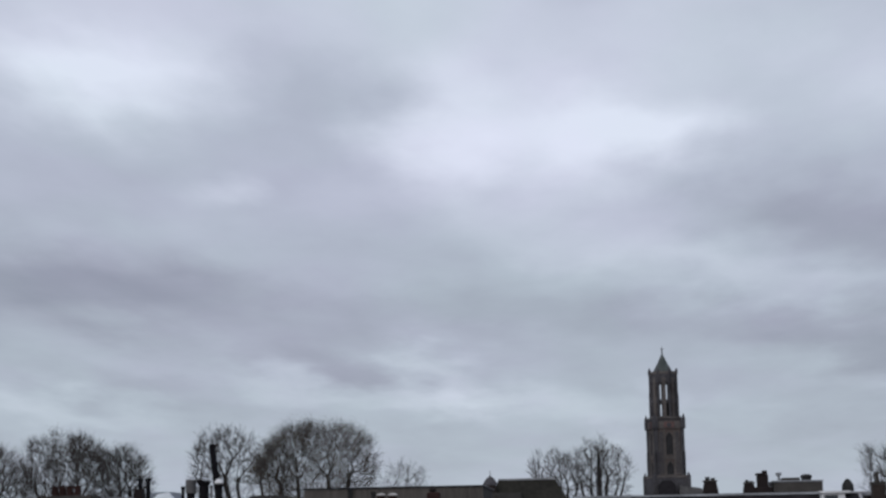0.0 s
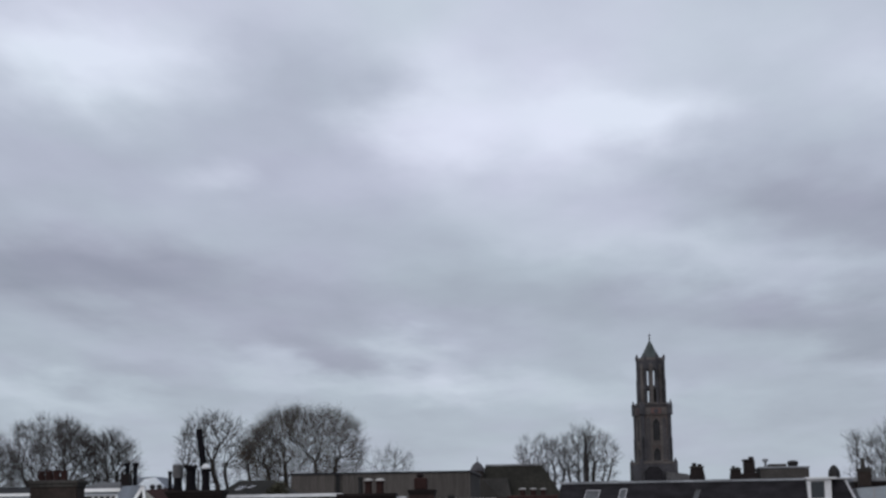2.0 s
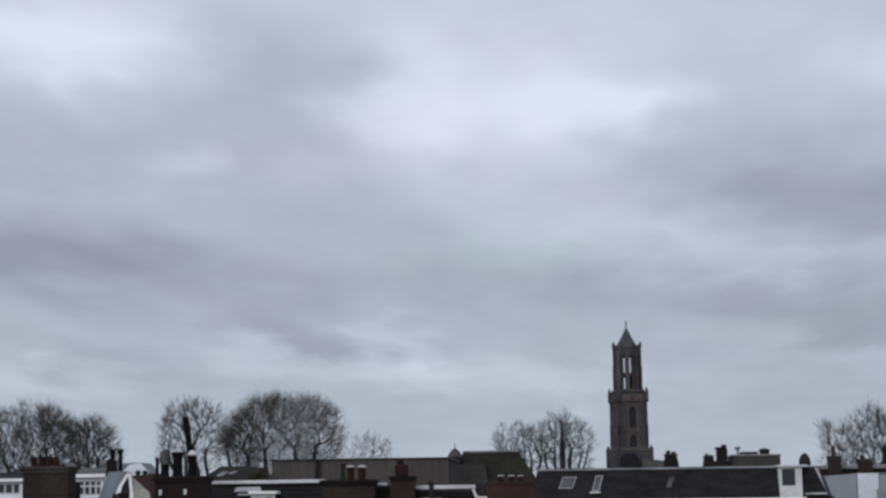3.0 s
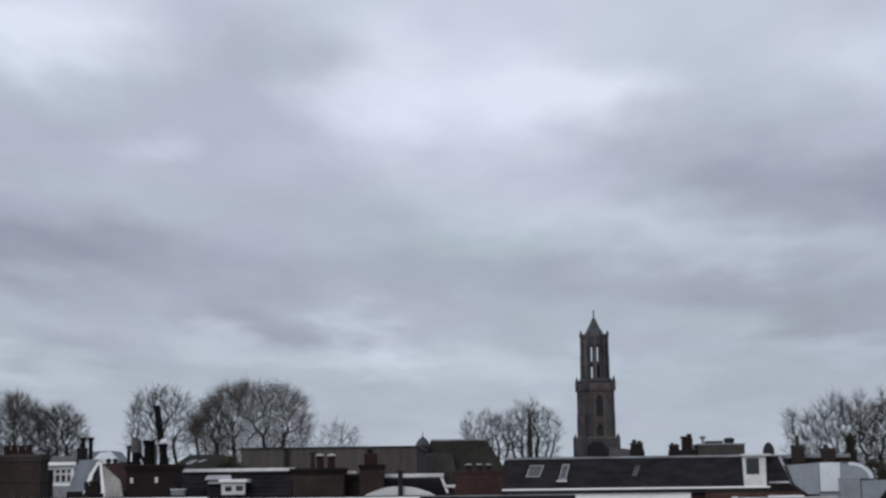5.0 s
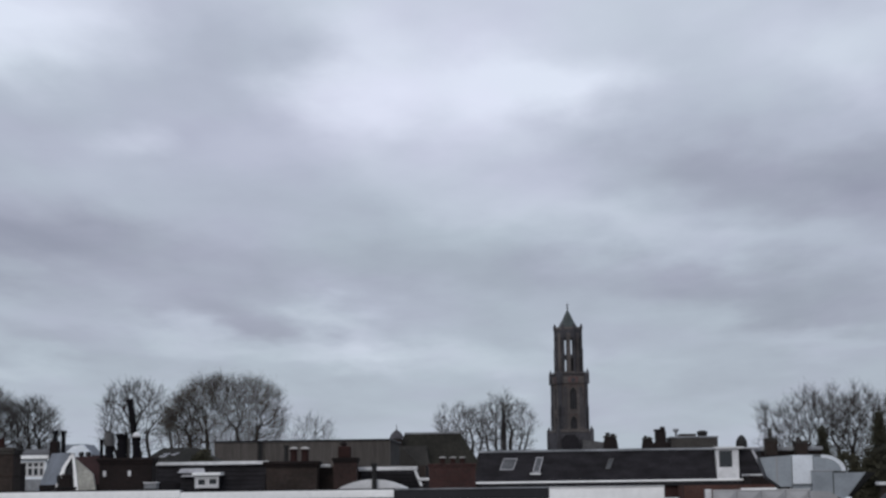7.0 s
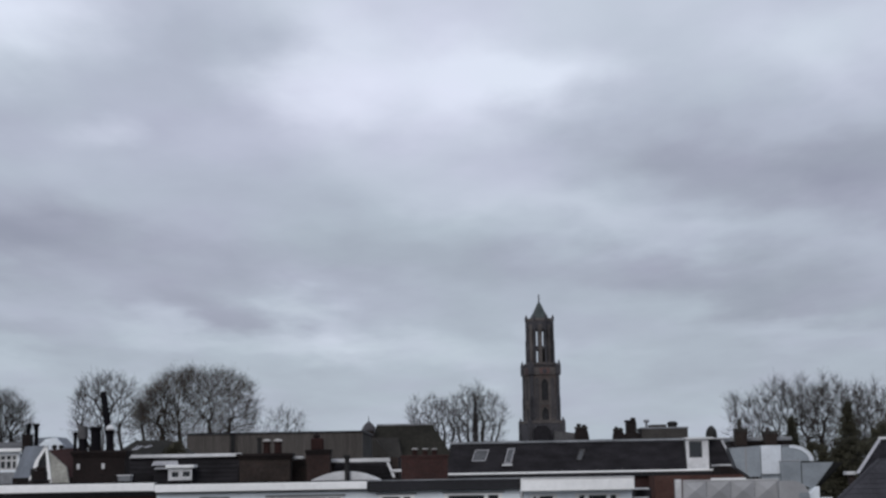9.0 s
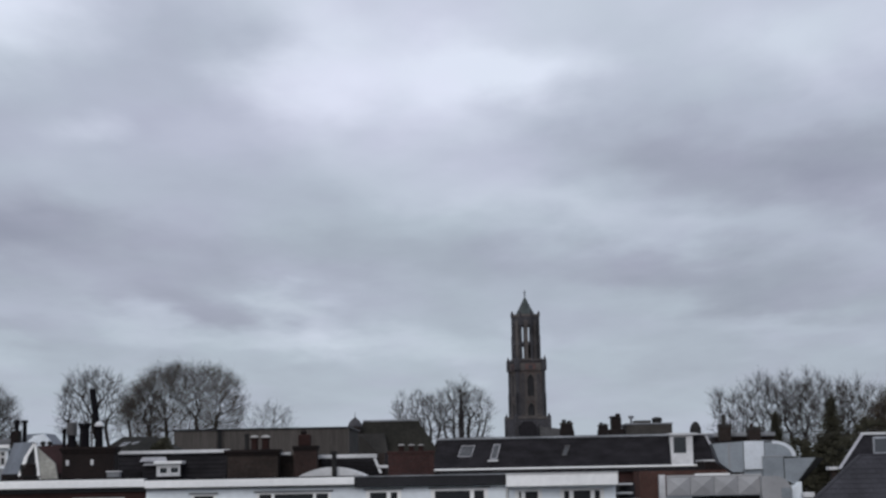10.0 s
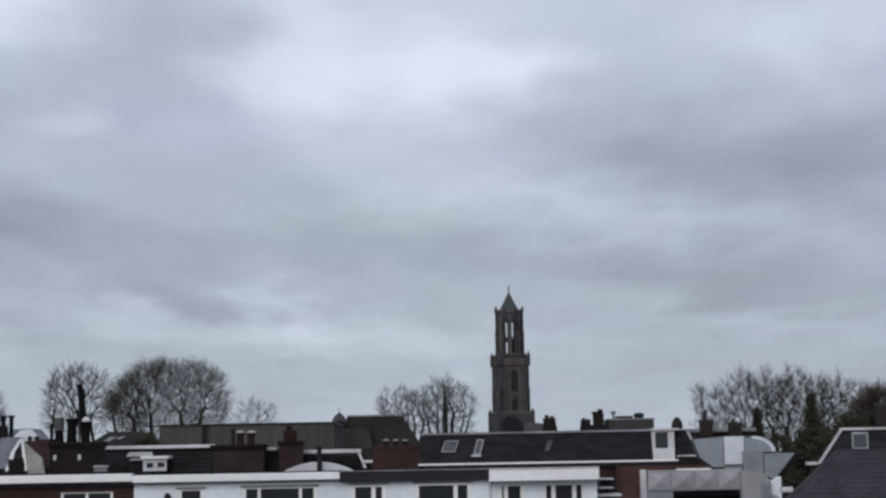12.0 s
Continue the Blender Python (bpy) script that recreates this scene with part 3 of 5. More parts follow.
def tree_graph(rng, base, fork_z, cx, cy, cz, rx, ry, rz, n, bottom, stems, flat, lumps):
    """A short bole parts into stems; limbs grow from these to points spread through the crown, each from the limb that reaches it best."""
    nodes, parent, length = [Vector(base)], [-1], [1e3]
    split = base[2] + (fork_z - base[2]) * 0.45
    for k in (1, 2):
        nodes.append(Vector((base[0], base[1], base[2] + (split - base[2]) * k / 2)))
        parent.append(k - 1)
        length.append(1e3)
    for s in stems:
        last = 2
        reach = 1.0 + rng.uniform(-.15, .25)
        for k in range(1, 6):
            f = k / 5
            sway = rng.uniform(-.22, .22)
            nodes.append(Vector((base[0] + (cx - base[0] + s * rx * 0.62) * f ** 0.8 + sway, cy + rng.uniform(-.3, .3) * ry * f, split + (fork_z - split + rz * 0.35 * reach) * f)))
            parent.append(last)
            last = len(nodes) - 1
            length.append(0.4 * k)
    pts = []
    while len(pts) < n:
        v = Vector((rng.uniform(-1, 1), rng.uniform(-1, 1), rng.uniform(-bottom, 1)))
        q = (abs(v.x) ** flat + abs(v.y) ** flat + abs(v.z) ** flat) ** (1 / flat)
        a = math.atan2(v.y, v.x)
        lim = 0.96 - 0.10 * lumps + lumps * (0.10 * math.sin(3 * a + n) * math.cos(4 * v.z + n * 0.3) + 0.10 * math.sin(6 * v.x + 5 * v.z + n) * math.sin(5 * a))
        if q < lim and rng.random() < (0.16 + 0.84 * q ** 2.0) * (0.40 + 0.60 * (v.z + bottom) / (1 + bottom)):
            pts.append(Vector((cx + v.x * rx, cy + v.y * ry, cz + v.z * rz)))
    top = Vector((cx, cy, fork_z))
    pts.sort(key=lambda p: (p - top).length)
    first = len(nodes)
    arr = np.zeros((n + first, 3))
    lens = np.zeros(n + first)
    for i, p in enumerate(nodes):
        arr[i] = p
        lens[i] = length[i]
    c = first
    for p in pts:
        gap = np.array(p) - arr[:c]
        dist = np.linalg.norm(gap, axis=1)
        j = int(np.argmin(dist + 0.55 * lens[:c] + 0.7 * np.maximum(-gap[:, 2], 0)))
        arr[c] = p
        lens[c] = lens[j] + dist[j]
        parent.append(j)
        c += 1
    return arr, parent, first


def tree(label, b, e_top, d, half_w, crown_h, seed, base_z=0.0, n=900, twigs=9, bottom=0.85, leaves=0, lean=0.0, tip=0.018, spread=1.0, stems=(-.5, 0, .5), flat=2.0, lumps=1.0, group="bare trees"):
    rng = random.Random(seed)
    x = b * d / 1000
    top = EYE[2] + e_top * d / 1000
    rz = crown_h / (1 + bottom)
    cz = top - rz
    rx = half_w
    arr, parent, first = tree_graph(rng, (x + lean, d, base_z), cz - rz * bottom * 0.72, x, d, cz, rx, half_w * 0.8, rz, n, bottom, stems, flat, lumps)
    count = len(arr)
    tips = [0] * count
    kids = [0] * count
    for i in range(1, count):
        kids[parent[i]] += 1
    for i in range(count - 1, 0, -1):
        if kids[i] == 0:
            tips[i] += 1
        tips[parent[i]] += tips[i]
    rad = [min(tip * max(t, 1) ** 0.56, 0.5) for t in tips]
    verts, faces = [], []

    def limb(p, q, r0, r1, seg=3):
        ax = q - p
        if ax.length < 1e-4:
            return
        side = ax.orthogonal().normalized()
        other = ax.cross(side).normalized()
        o = len(verts)
        for c, r in ((p, r0), (q, r1)):
            for k in range(seg):
                a = 2 * math.pi * k / seg
                verts.append(c + side * (r * math.cos(a)) + other * (r * math.sin(a)))
        for k in range(seg):
            faces.append((o + k, o + (k + 1) % seg, o + seg + (k + 1) % seg, o + seg + k))

    P = [Vector(a) for a in arr]
    for i in range(1, count):
        j = parent[i]
        mid = (P[i] + P[j]) / 2 + Vector((rng.uniform(-1, 1), rng.uniform(-1, 1), rng.uniform(-0.6, 1))) * (P[i] - P[j]).length * 0.08
        seg = 7 if rad[i] > 0.12 else (4 if rad[i] > 0.05 else 3)
        r0 = min(rad[j], rad[i] * 1.35)
        limb(P[j], mid, r0, rad[i] * 1.05, seg)
        limb(mid, P[i], rad[i] * 1.05, rad[i], seg)
    t = thing("tree", label, "tree", (x + lean, d, base_z), group)

    def mesh(name, material):
        me = bpy.data.meshes.new(name)
        o = ORG[t]
        me.from_pydata([v - o for v in verts], [], faces)
        me.materials.append(material)
        ob = new(name, me)
        ob.parent = t
        verts.clear()
        faces.clear()
        return ob

    mesh("trunk", M_BARK)
    centre = Vector((x, d, cz - rz * 0.5))
    ends = []
    for i in range(first, count):
        if kids[i] <= 1:
            out = (P[i] - P[parent[i]]).normalized()
            away = (P[i] - centre).normalized()
            for k in range(twigs):
                w = (out * 0.6 + away * 0.6 + Vector((rng.gauss(0, .7), rng.gauss(0, .7), rng.gauss(0.35, .5)))).normalized()
                q = P[i] + w * rng.uniform(0.35, 1.15) * spread
                limb(P[i], q, tip * 0.66, tip * 0.42)
                ends.append(q)
                if k % 2 == 0:
                    w2 = (w + Vector((rng.gauss(0, .6), rng.gauss(0, .6), rng.gauss(0.3, .5)))).normalized()
                    limb(q, q + w2 * rng.uniform(0.2, 0.6) * spread, tip * 0.45, tip * 0.32)
    mesh("crown", M_TWIG)
    if leaves:
        for k in range(leaves):
            q = rng.choice(ends) + Vector((rng.gauss(0, .25), rng.gauss(0, .25), rng.gauss(0, .25)))
            u = Vector((rng.gauss(0, 1), rng.gauss(0, 1), rng.gauss(0, 1))).normalized() * rng.uniform(0.04, 0.08)
            v = u.orthogonal().normalized() * rng.uniform(0.03, 0.06)
            o = len(verts)
            verts.extend((q - u, q + v, q + u, q - v))
            faces.append((o, o + 1, o + 2, o + 3))
        mesh("foliage", M_DRY)
    return t


tree("bare tree at the edge of a group", -357.4, 56.3, 200.0, 4.5, 9.0, 10, n=750)
tree("wide bare tree crown over the roofs", -315.0, 66.2, 190.0, 6.2, 11.5, 11, n=1500, twigs=9, stems=(-.7, -.25, .2, .6), lumps=1.3, tip=0.016)
tree("rounded bare tree beside a wider one", -281.9, 56.8, 196.0, 4.0, 8.5, 12, n=650)
tree("open bare tree crown behind chimney flues", -220.5, 67.6, 205.0, 4.9, 10.0, 13, n=600, twigs=6, lean=2.0, stems=(-.9, -.35, .1, .6), tip=0.021)
tree("low bare tree leaning against a broad dome of branches", -190.5, 57.0, 203.0, 3.2, 7.5, 24, n=300, twigs=6, leaves=1200, stems=(-.9, -.3, .4))
tree("large domed bare tree with withered brown leaves", -165.0, 67.6, 200.0, 7.85, 10.0, 14, n=2000, twigs=8, bottom=0.80, leaves=11000, lumps=0.55, stems=(-.92, -.5, -.12, .3, .8), flat=2.2, tip=0.0125, spread=1.15)
tree("small pale bare treetop above a flat roof", -113.9, 44.6, 230.0, 3.8, 7.5, 15, n=330, twigs=4, tip=0.017)
tree("bare tree beside the church roof", -24.5, 49.5, 300.0, 6.2, 10.0, 16, n=620, twigs=6, tip=0.024, stems=(-.9, -.4, .1, .5, .9), lumps=1.5)
tree("bare tree round the slender spire", 0.8, 55.0, 310.0, 6.4, 12.0, 17, n=760, twigs=6, tip=0.024, stems=(-.9, -.5, -.1, .3, .7, 1.0), lumps=1.5)
tree("broad bare tree with fanning branches", 180.0, 56.0, 170.0, 6.0, 9.5, 18, n=780, stems=(-.95, -.5, -.1, .35, .7), tip=0.017, lumps=1.3)
tree("tall bare tree among others", 211.0, 56.0, 175.0, 4.4, 10.0, 19, n=560, tip=0.017, lumps=1.3)
tree("bare tree at the end of a row", 236.0, 52.2, 172.0, 4.0, 9.0, 20, n=500, tip=0.017, lumps=1.3)
tree("dense brown bare treetop", 262.5, 45.5, 160.0, 4.4, 8.5, 21, n=1300, twigs=10, leaves=9000)


def evergreen(label, b, e_top, d, half_w, height, seed, cone=True, n=9000):
    """An evergreen of many small leaf blades on a trunk with short limbs."""
    rng = random.Random(seed)
    x, top = b * d / 1000, EYE[2] + e_top * d / 1000
    t = thing("evergreen", label, "tree", (x, d, 0), "evergreens")
    tr = tube((x, d, 0), (x, d, top - 0.3), 0.28, 0.03, 8)
    part("trunk", tr, M_BARK, t)
    verts, faces = [], []
    o = ORG[t]
    clumps = []
    for k in range(150):
        h = rng.random()
        r = half_w * ((1 - h) ** 0.85 if cone else math.sqrt(max(0.03, 1 - (2 * h - 1) ** 2)))
        a = rng.uniform(0, 2 * math.pi)
        q = math.sqrt(rng.random())
        clumps.append((Vector((x + r * q * math.cos(a), d + r * q * math.sin(a), top - height * (1 - h))), 0.25 + 0.5 * (1 - h)))
    for k in range(n):
        c, s = rng.choice(clumps)
        p = c + Vector((rng.gauss(0, s * .55), rng.gauss(0, s * .55), rng.gauss(0, s * .5))) - o
        u = Vector((rng.gauss(0, 1), rng.gauss(0, 1), rng.gauss(0, 1))).normalized() * rng.uniform(0.06, 0.15)
        v = u.orthogonal().normalized() * rng.uniform(0.04, 0.09)
        i = len(verts)
        verts.extend((p - u, p + v, p + u, p - v))
        faces.append((i, i + 1, i + 2, i + 3))
    me = bpy.data.meshes.new("crown")
    me.from_pydata(verts, [], faces)
    me.materials.append(M_IVY)
    ob = new("crown", me)
    ob.parent = t
    return t


evergreen("dark pointed evergreen among bare trees", 219.3, 39.3, 150.0, 2.2, 8.0, 31, n=9000)
evergreen("dark ivy-clad tree stump of foliage", 185.9, 30.8, 160.0, 0.9, 5.5, 32, n=5000)
evergreen("low dark green shrubs behind a roof", 201.8, 16.0, 120.0, 2.6, 6.5, 33, cone=False, n=14000)
evergreen("low dark green shrubs behind a roof", 220.6, 18.3, 118.0, 2.4, 6.5, 34, cone=False, n=14000)
evergreen("olive-green bushes behind the gabled roof", 241.4, 26.3, 125.0, 3.0, 7.0, 35, cone=False, n=14000)
evergreen("olive-green bushes behind the gabled roof", 265.4, 30.3, 128.0, 3.2, 7.5, 36, cone=False, n=14000)

evergreen("dark ivy bush beside a hipped slate roof", -178.0, 22.6, 131.0, 1.0, 3.5, 37, cone=False, n=4500)

# ---------------------------------------------------------------- far roofs


def old_church(d):
    x0, x1, z1, z0 = span(-67.4, -11.5, 32.4, 10.0, d)
    t = thing("old_church", "dark mossy church with a steep slate roof and small turret", "church", ((x0 + x1) / 2, d, 0))
    zr = z1
    ze = z0 - 1.0
    rl, rr = span(-60.0, -26.6, 31.9, 31.9, d)[:2]
    part("nave_wall", box(x0, x1, d, d + 9, 0, ze + 0.05), M_BBRICK, t)
    bm = hull([(x0, d - 0.3, ze), (x1 + 0.3, d - 0.3, ze), (x1 + 0.3, d + 9.3, ze), (x0, d + 9.3, ze), (rl, d + 4.5, zr), (rr, d + 4.5, zr)])
    part("slate_roof", bm, M_MOSS, t)
    part("ridge", box(rl, rr, d + 4.38, d + 4.62, zr - 0.1, zr + 0.12), M_GREYTRIM, t)
    sx0, sx1, sz1, sz0 = span(-66.5, -43.5, 24.6, 8.0, d - 2)
    part("aisle_roof", hull([(sx0, d - 2.2, sz0), (sx1, d - 2.2, sz0), (sx0, d + 2.2, sz0), (sx1, d + 2.2, sz0), (sx0 + .3, d + 1.2, sz1), (sx1 - .8, d + 1.2, sz1), (sx0 + .3, d + 2.2, sz1), (sx1 - .8, d + 2.2, sz1)]), M_AISLE, t, "weathered grey-brown aisle roof")
    part("aisle_wall", box(sx0 + .2, sx1 - .2, d - 2, d + 2, 0, sz0 - .004), M_BBRICK, t)
    # gable stub and turret at the ridge's end
    gx0, gx1, gz1, gz0 = span(-68.2, -51.2, 21.1, 10.3, d)
    part("side_chapel", prism([(gx0, 0), (gx1, 0), (gx1, gz0 + 0.8), ((gx0 + gx1) / 2, gz1 + 0.6), (gx0, gz0 + 0.8)], d - 1.5, d + 2), M_AISLE, t)
    tx0, tx1, tz1, tz0 = span(-68.0, -60.6, 31.3, 20.5, d)
    c, r = (tx0 + tx1) / 2, (tx1 - tx0) / 2
    part("turret", ring(c, d + 2.5, r, 0, tz1 - 0.6), M_BBRICK, t)
    part("turret_cap", lathe((c, d + 2.5, tz1 - 0.6), [(r * 1.15, 0), (r * 1.15, 0.2), (r * 0.95, 0.6), (r * 0.6, 1.0), (r * 0.22, 1.25), (0.06, 1.4), (0.03, 2.1)], 8), M_DSTONE, t)


old_church(240.0)


def clad_hall(d):
    """A long low flat-roofed hall with upright cladding strips."""
    x0, x1, z1, z0 = span(-172.0, -67.4, 28.4, 13.2, d)
    t = thing("clad_hall", "long flat-roofed hall clad in weathered grey vertical boards", "building", ((x0 + x1) / 2, d, 0))
    g = span(-145.7, -143.3, 28.1, 13.5, d)
    part("hall_wall", box(x0 + 0.05, x1 - 0.05, d + 0.06, d + 14, 0, z1 - 0.08), M_CONC, t)
    part("roof_edge", box(x0 - 0.1, x1 + 0.1, d - 0.12, d + 14.1, z1 - 0.08, z1 + 0.06, 0.02), M_DARKTRIM_SHADE, t)
    part("dark_joint", box(g[0], g[1], d - 0.05, d + 0.055, z0 - 4, z1 - 0.09), M_VOID, t)
    n = 62
    proto = None
    for k in range(n):
        a, b = x0 + (x1 - x0) * k / n, x0 + (x1 - x0) * (k + 1) / n
        if b > g[0] - 0.02 and a < g[1] + 0.02:
            continue
        if proto is None:
            proto = part("cladding_board", box(a + 0.015, b - 0.015, d + 0.0, d + 0.055, z0 - 4, z1 - 0.09), M_CLAD, t)
            first = a
        else:
            ob = new("cladding_board", proto.data)
            ob.parent = t
            ob.location = (a - first, random.Random(k).uniform(-0.012, 0.012), 0)
    return t


clad_hall(150.0)


def hip_house(d):
    x0, x1, z1, z0 = span(-217.6, -172.4, 26.1, 16.3, d)
    t = thing("hip_roofed_house", "house with a dark hipped slate roof", "house", ((x0 + x1) / 2, d, 0))
    part("house_wall", box(x0 + .3, x1 - .3, d + .3, d + 8, 0, z0), M_DBRICK, t)
    r0, r1 = span(-208.2, -187.7, 26.2, 26.2, d)[:2]
    part("hipped_roof", hull([(x0, d, z0), (x1, d, z0), (x1, d + 8.3, z0), (x0, d + 8.3, z0), (r0, d + 4, z1), (r1, d + 4, z1)]), M_MOSS, t)
    zs = lambda y: z0 + (z1 - z0) * (y - d) / 4
    for b0, b1, y0, y1 in ((-207.1, -203.6, 1.5, 2.4), (-200.6, -198.2, 2.0, 2.5)):
        m = span(b0, b1, 22.6, 20.6, d)
        fr = part("roof_light", hull([(x + q, d + y, zs(d + y) + o) for x in m[:2] for y, q in ((y0, 0), (y1, .3)) for o in (-.05, .05)]), M_ROOFTRIM, t, "dull grey roof light")
        part("pane", hull([(x + q, d + y, zs(d + y) + o) for x in (m[0] + .06, m[1] - .06) for y, q in ((y0 + .08, .02), (y1 - .08, .28)) for o in (.045, .058)]), M_SKYPANE, fr)


hip_house(135.0)


# ---------------------------------------------------------------- long mansard row
def mansard(d):
    xl, xr, zt, zb = span(-18.0, 146.2, 20.6, 2.9, d)
    t = thing("mansard_house", "long brick house with a steep dark slate mansard roof", "house", ((xl + xr) / 2, d, 0))
    rake = 1.1
    dep = 11.0
    part("brick_wall", box(xl, xr, d + 0.25, d + dep, 0, zb - 0.05), M_BRICK, t)
    xm = span(123.8, 125.2, 18.2, 0.6, d)[0]
    xd = span(135.4, 136.7, 17.9, 0.4, d)[0]
    lt = span(-15.0, -10.5, 20.8, 3.3, d)[0]
    roof = part("mansard_slope", hull([(xl, d + .2, zb), (xm, d + .2, zb), (xm, d + dep, zb), (xl, d + dep, zb), (lt, d + rake, zt - .05), (xm, d + rake, zt - .05), (xm, d + dep - rake, zt - .05), (lt, d + dep - rake, zt - .05)]), M_SLATE, t)
    part("flat_roof", box(lt - 0.05, xm, d + rake - 0.10, d + dep - rake, zt - 0.085, zt + 0.06, 0.02), M_GREYTRIM, t, "light grey weathered roof edge")
    part("flat_roof", box(lt + 0.3, xm - .3, d + rake + 1, d + dep - rake - 1, zt + 0.064, zt + 0.10), M_BITUMEN, t)
    part("gutter", box(xl - 0.1, xr + 0.15, d - 0.2, d + 0.22, zb - 0.16, zb - 0.02, 0.03), M_WHITE, t, "white painted box gutter")
    part("soffit", box(xl, xr, d - 0.05, d + 0.245, zb - 0.42, zb - 0.164), M_DARKTRIM_SHADE, t)

    def slope_y(z):
        return d + .2 + (rake - .2) * (z - zb) / (zt - .05 - zb)

    # roof lights lying in the slope
    for r, frame_mat in (((-3.3, 4.9, 16.4, 9.6), M_ROOFTRIM), ((16.0, 20.2, 16.8, 8.0), M_ROOFTRIM), ((58.8, 61.8, 15.6, 9.3), M_SLATEGREY)):
        a, b, z1, z0 = span(*r, d)
        s = 0.30
        bm = bmesh.new()
        w = 0.05

        def lie(xa, xb, za, zc, out):
            pts = []
            for z in (za, zc):
                for x in (xa, xb):
                    skew = s * (z - z0) / (z1 - z0)
                    for o in (0.05, -out):
                        pts.append((x + skew, slope_y(z) + o, z))
            return pts
        for q in (lie(a, b, z1 - w, z1, .1), lie(a, b, z0, z0 + w, .1), lie(a, a + w, z0, z1, .09), lie(b - w, b, z0, z1, .09)):
            h2 = hull(q)
            me = bpy.data.meshes.new("tmp")
            h2.to_mesh(me)
            h2.free()
            bm.from_mesh(me)
            bpy.data.meshes.remove(me)
        fr = part("roof_window", bm, frame_mat, t, "grey framed roof window")
        part("pane", hull(lie(a + w * .8, b - w * .8, z0 + w * .8, z1 - w * .8, .05)), M_SKYPANE, fr)
    sx0, sx1, sz1, sz0 = span(14.6, 20.8, 7.6, 6.6, d)
    part("window_ledge", box(sx0, sx1, slope_y(sz0) - .22, slope_y(sz0) + .1, sz0, sz1), M_TRIM, t)
    # white dormer with one window
    x0, x1, z1, z0 = span(123.9, 136.8, 20.1, 2.9, d)
    wx0, wx1, wz1, wz0 = span(124.8, 133.6, 19.3, 8.9, d)
    zt2 = zt + 0.05
    part("dormer_front", wall_with_holes(x0, x1, d + 0.1, d + 0.28, zb - 0.02, zt2 - 0.12, [(wx0, wx1, wz0, wz1)]), M_TRIM, t, "white boarded dormer front")
    part("dormer_cheek", box(x0, x0 + .1, d + .28, d + 3, zb - 0.02, zt2 - .12), M_WHITE, t)
    part("dormer_roof", box(x0 - .12, x1 + .35, d - 0.05, d + 3.2, zt2 - .116, zt2 + 0.04, 0.02), M_TRIM, t)
    window(t, wx0, wx1, wz0, wz1, d + 0.16, 1, 0.07, M_TRIM)
    # dark sheet added behind the window for the dim of the dormer
    part("dormer_room", box(x0 + .2, x1 - .1, d + 1.6, d + 1.8, zb, zt2 - .2), M_DARKTRIM_SHADE, t)
    # the steep end of the roof beyond the dormer, with white verge boards
    e0, e1 = span(136.8, 147.7, 19.8, 4.3, d)[:2]
    ze1, ze0 = span(136.8, 151.7, 19.8, 4.0, d)[2:]
    f0, f1 = span(134.1, 152.8, 19.8, 4.3, d)[:2]
    part("roof_end", hull([(f0, d + .3, zb), (f1, d + .3, zb), (f1, d + dep, zb), (f0, d + dep, zb), (e0, d + .9, ze1), (e1 - .3, d + .9, ze1), (e1 - .3, d + dep, ze1), (e0, d + dep, ze1)]), M_SLATE, t)
    for a, b in (((e0 - .1), (f0 + .1)), ((e1 - .35), (f1 - .1))):
        part("verge_board", hull([(a + q, d + .80 + o, ze1 + .03) for q in (0, .17) for o in (0, .1)] + [(b + q, d + .2 + o, zb) for q in (0, .17) for o in (0, .1)]), M_ROOFTRIM, t)
    part("ridge_cap", box(e0 - .5, e1 + .15, d + .72, d + 3, ze1 + .03, ze1 + .15, .02), M_ROOFTRIM, t)
    # things on the flat top
    px0, px1, pz1, pz0 = span(97.2, 124.3, 27.6, 19.8, d + 3)
    p = part("roof_house", box(px0, px1, d + 2.5, d + 6, zt, pz1 - .12), M_CONC, t, "low grey roof box with a pale rim")
    part("roof_house_rim", box(px0 - .06, px1 + .06, d + 2.44, d + 6.06, pz1 - .116, pz1, .02), M_GREYTRIM, p)
    ux0, ux1, uz1, _ = span(103.1, 112.3, 29.2, 27.3, d + 3)
    part("roof_house_upstand", box(ux0, ux1, d + 3, d + 5, pz1 + .002, uz1), M_CONC, p)
    cx0, cx1, cz1, cz0 = span(113.0, 119.1, 31.0, 27.1, d + 3)
    part("vent_cowl", lathe(((cx0 + cx1) / 2, d + 3.2, pz1), [(.3, -.02), (.34, .1), (.40, .25), (.36, cz1 - pz1 - .08), (.2, cz1 - pz1)]), M_STEEL, p)
    vx0, vx1, vz1, vz0 = span(99.0, 102.1, 32.2, 26.7, d + 3)
    part("vent_pipe", lathe(((vx0 + vx1) / 2, d + 3, pz1), [(.08, -.05), (.08, .2), (.09, vz1 - pz1 - .22), (.2, vz1 - pz1 - .18), (.2, vz1 - pz1 - .03), (.08, vz1 - pz1)]), M_GREYTRIM, p)
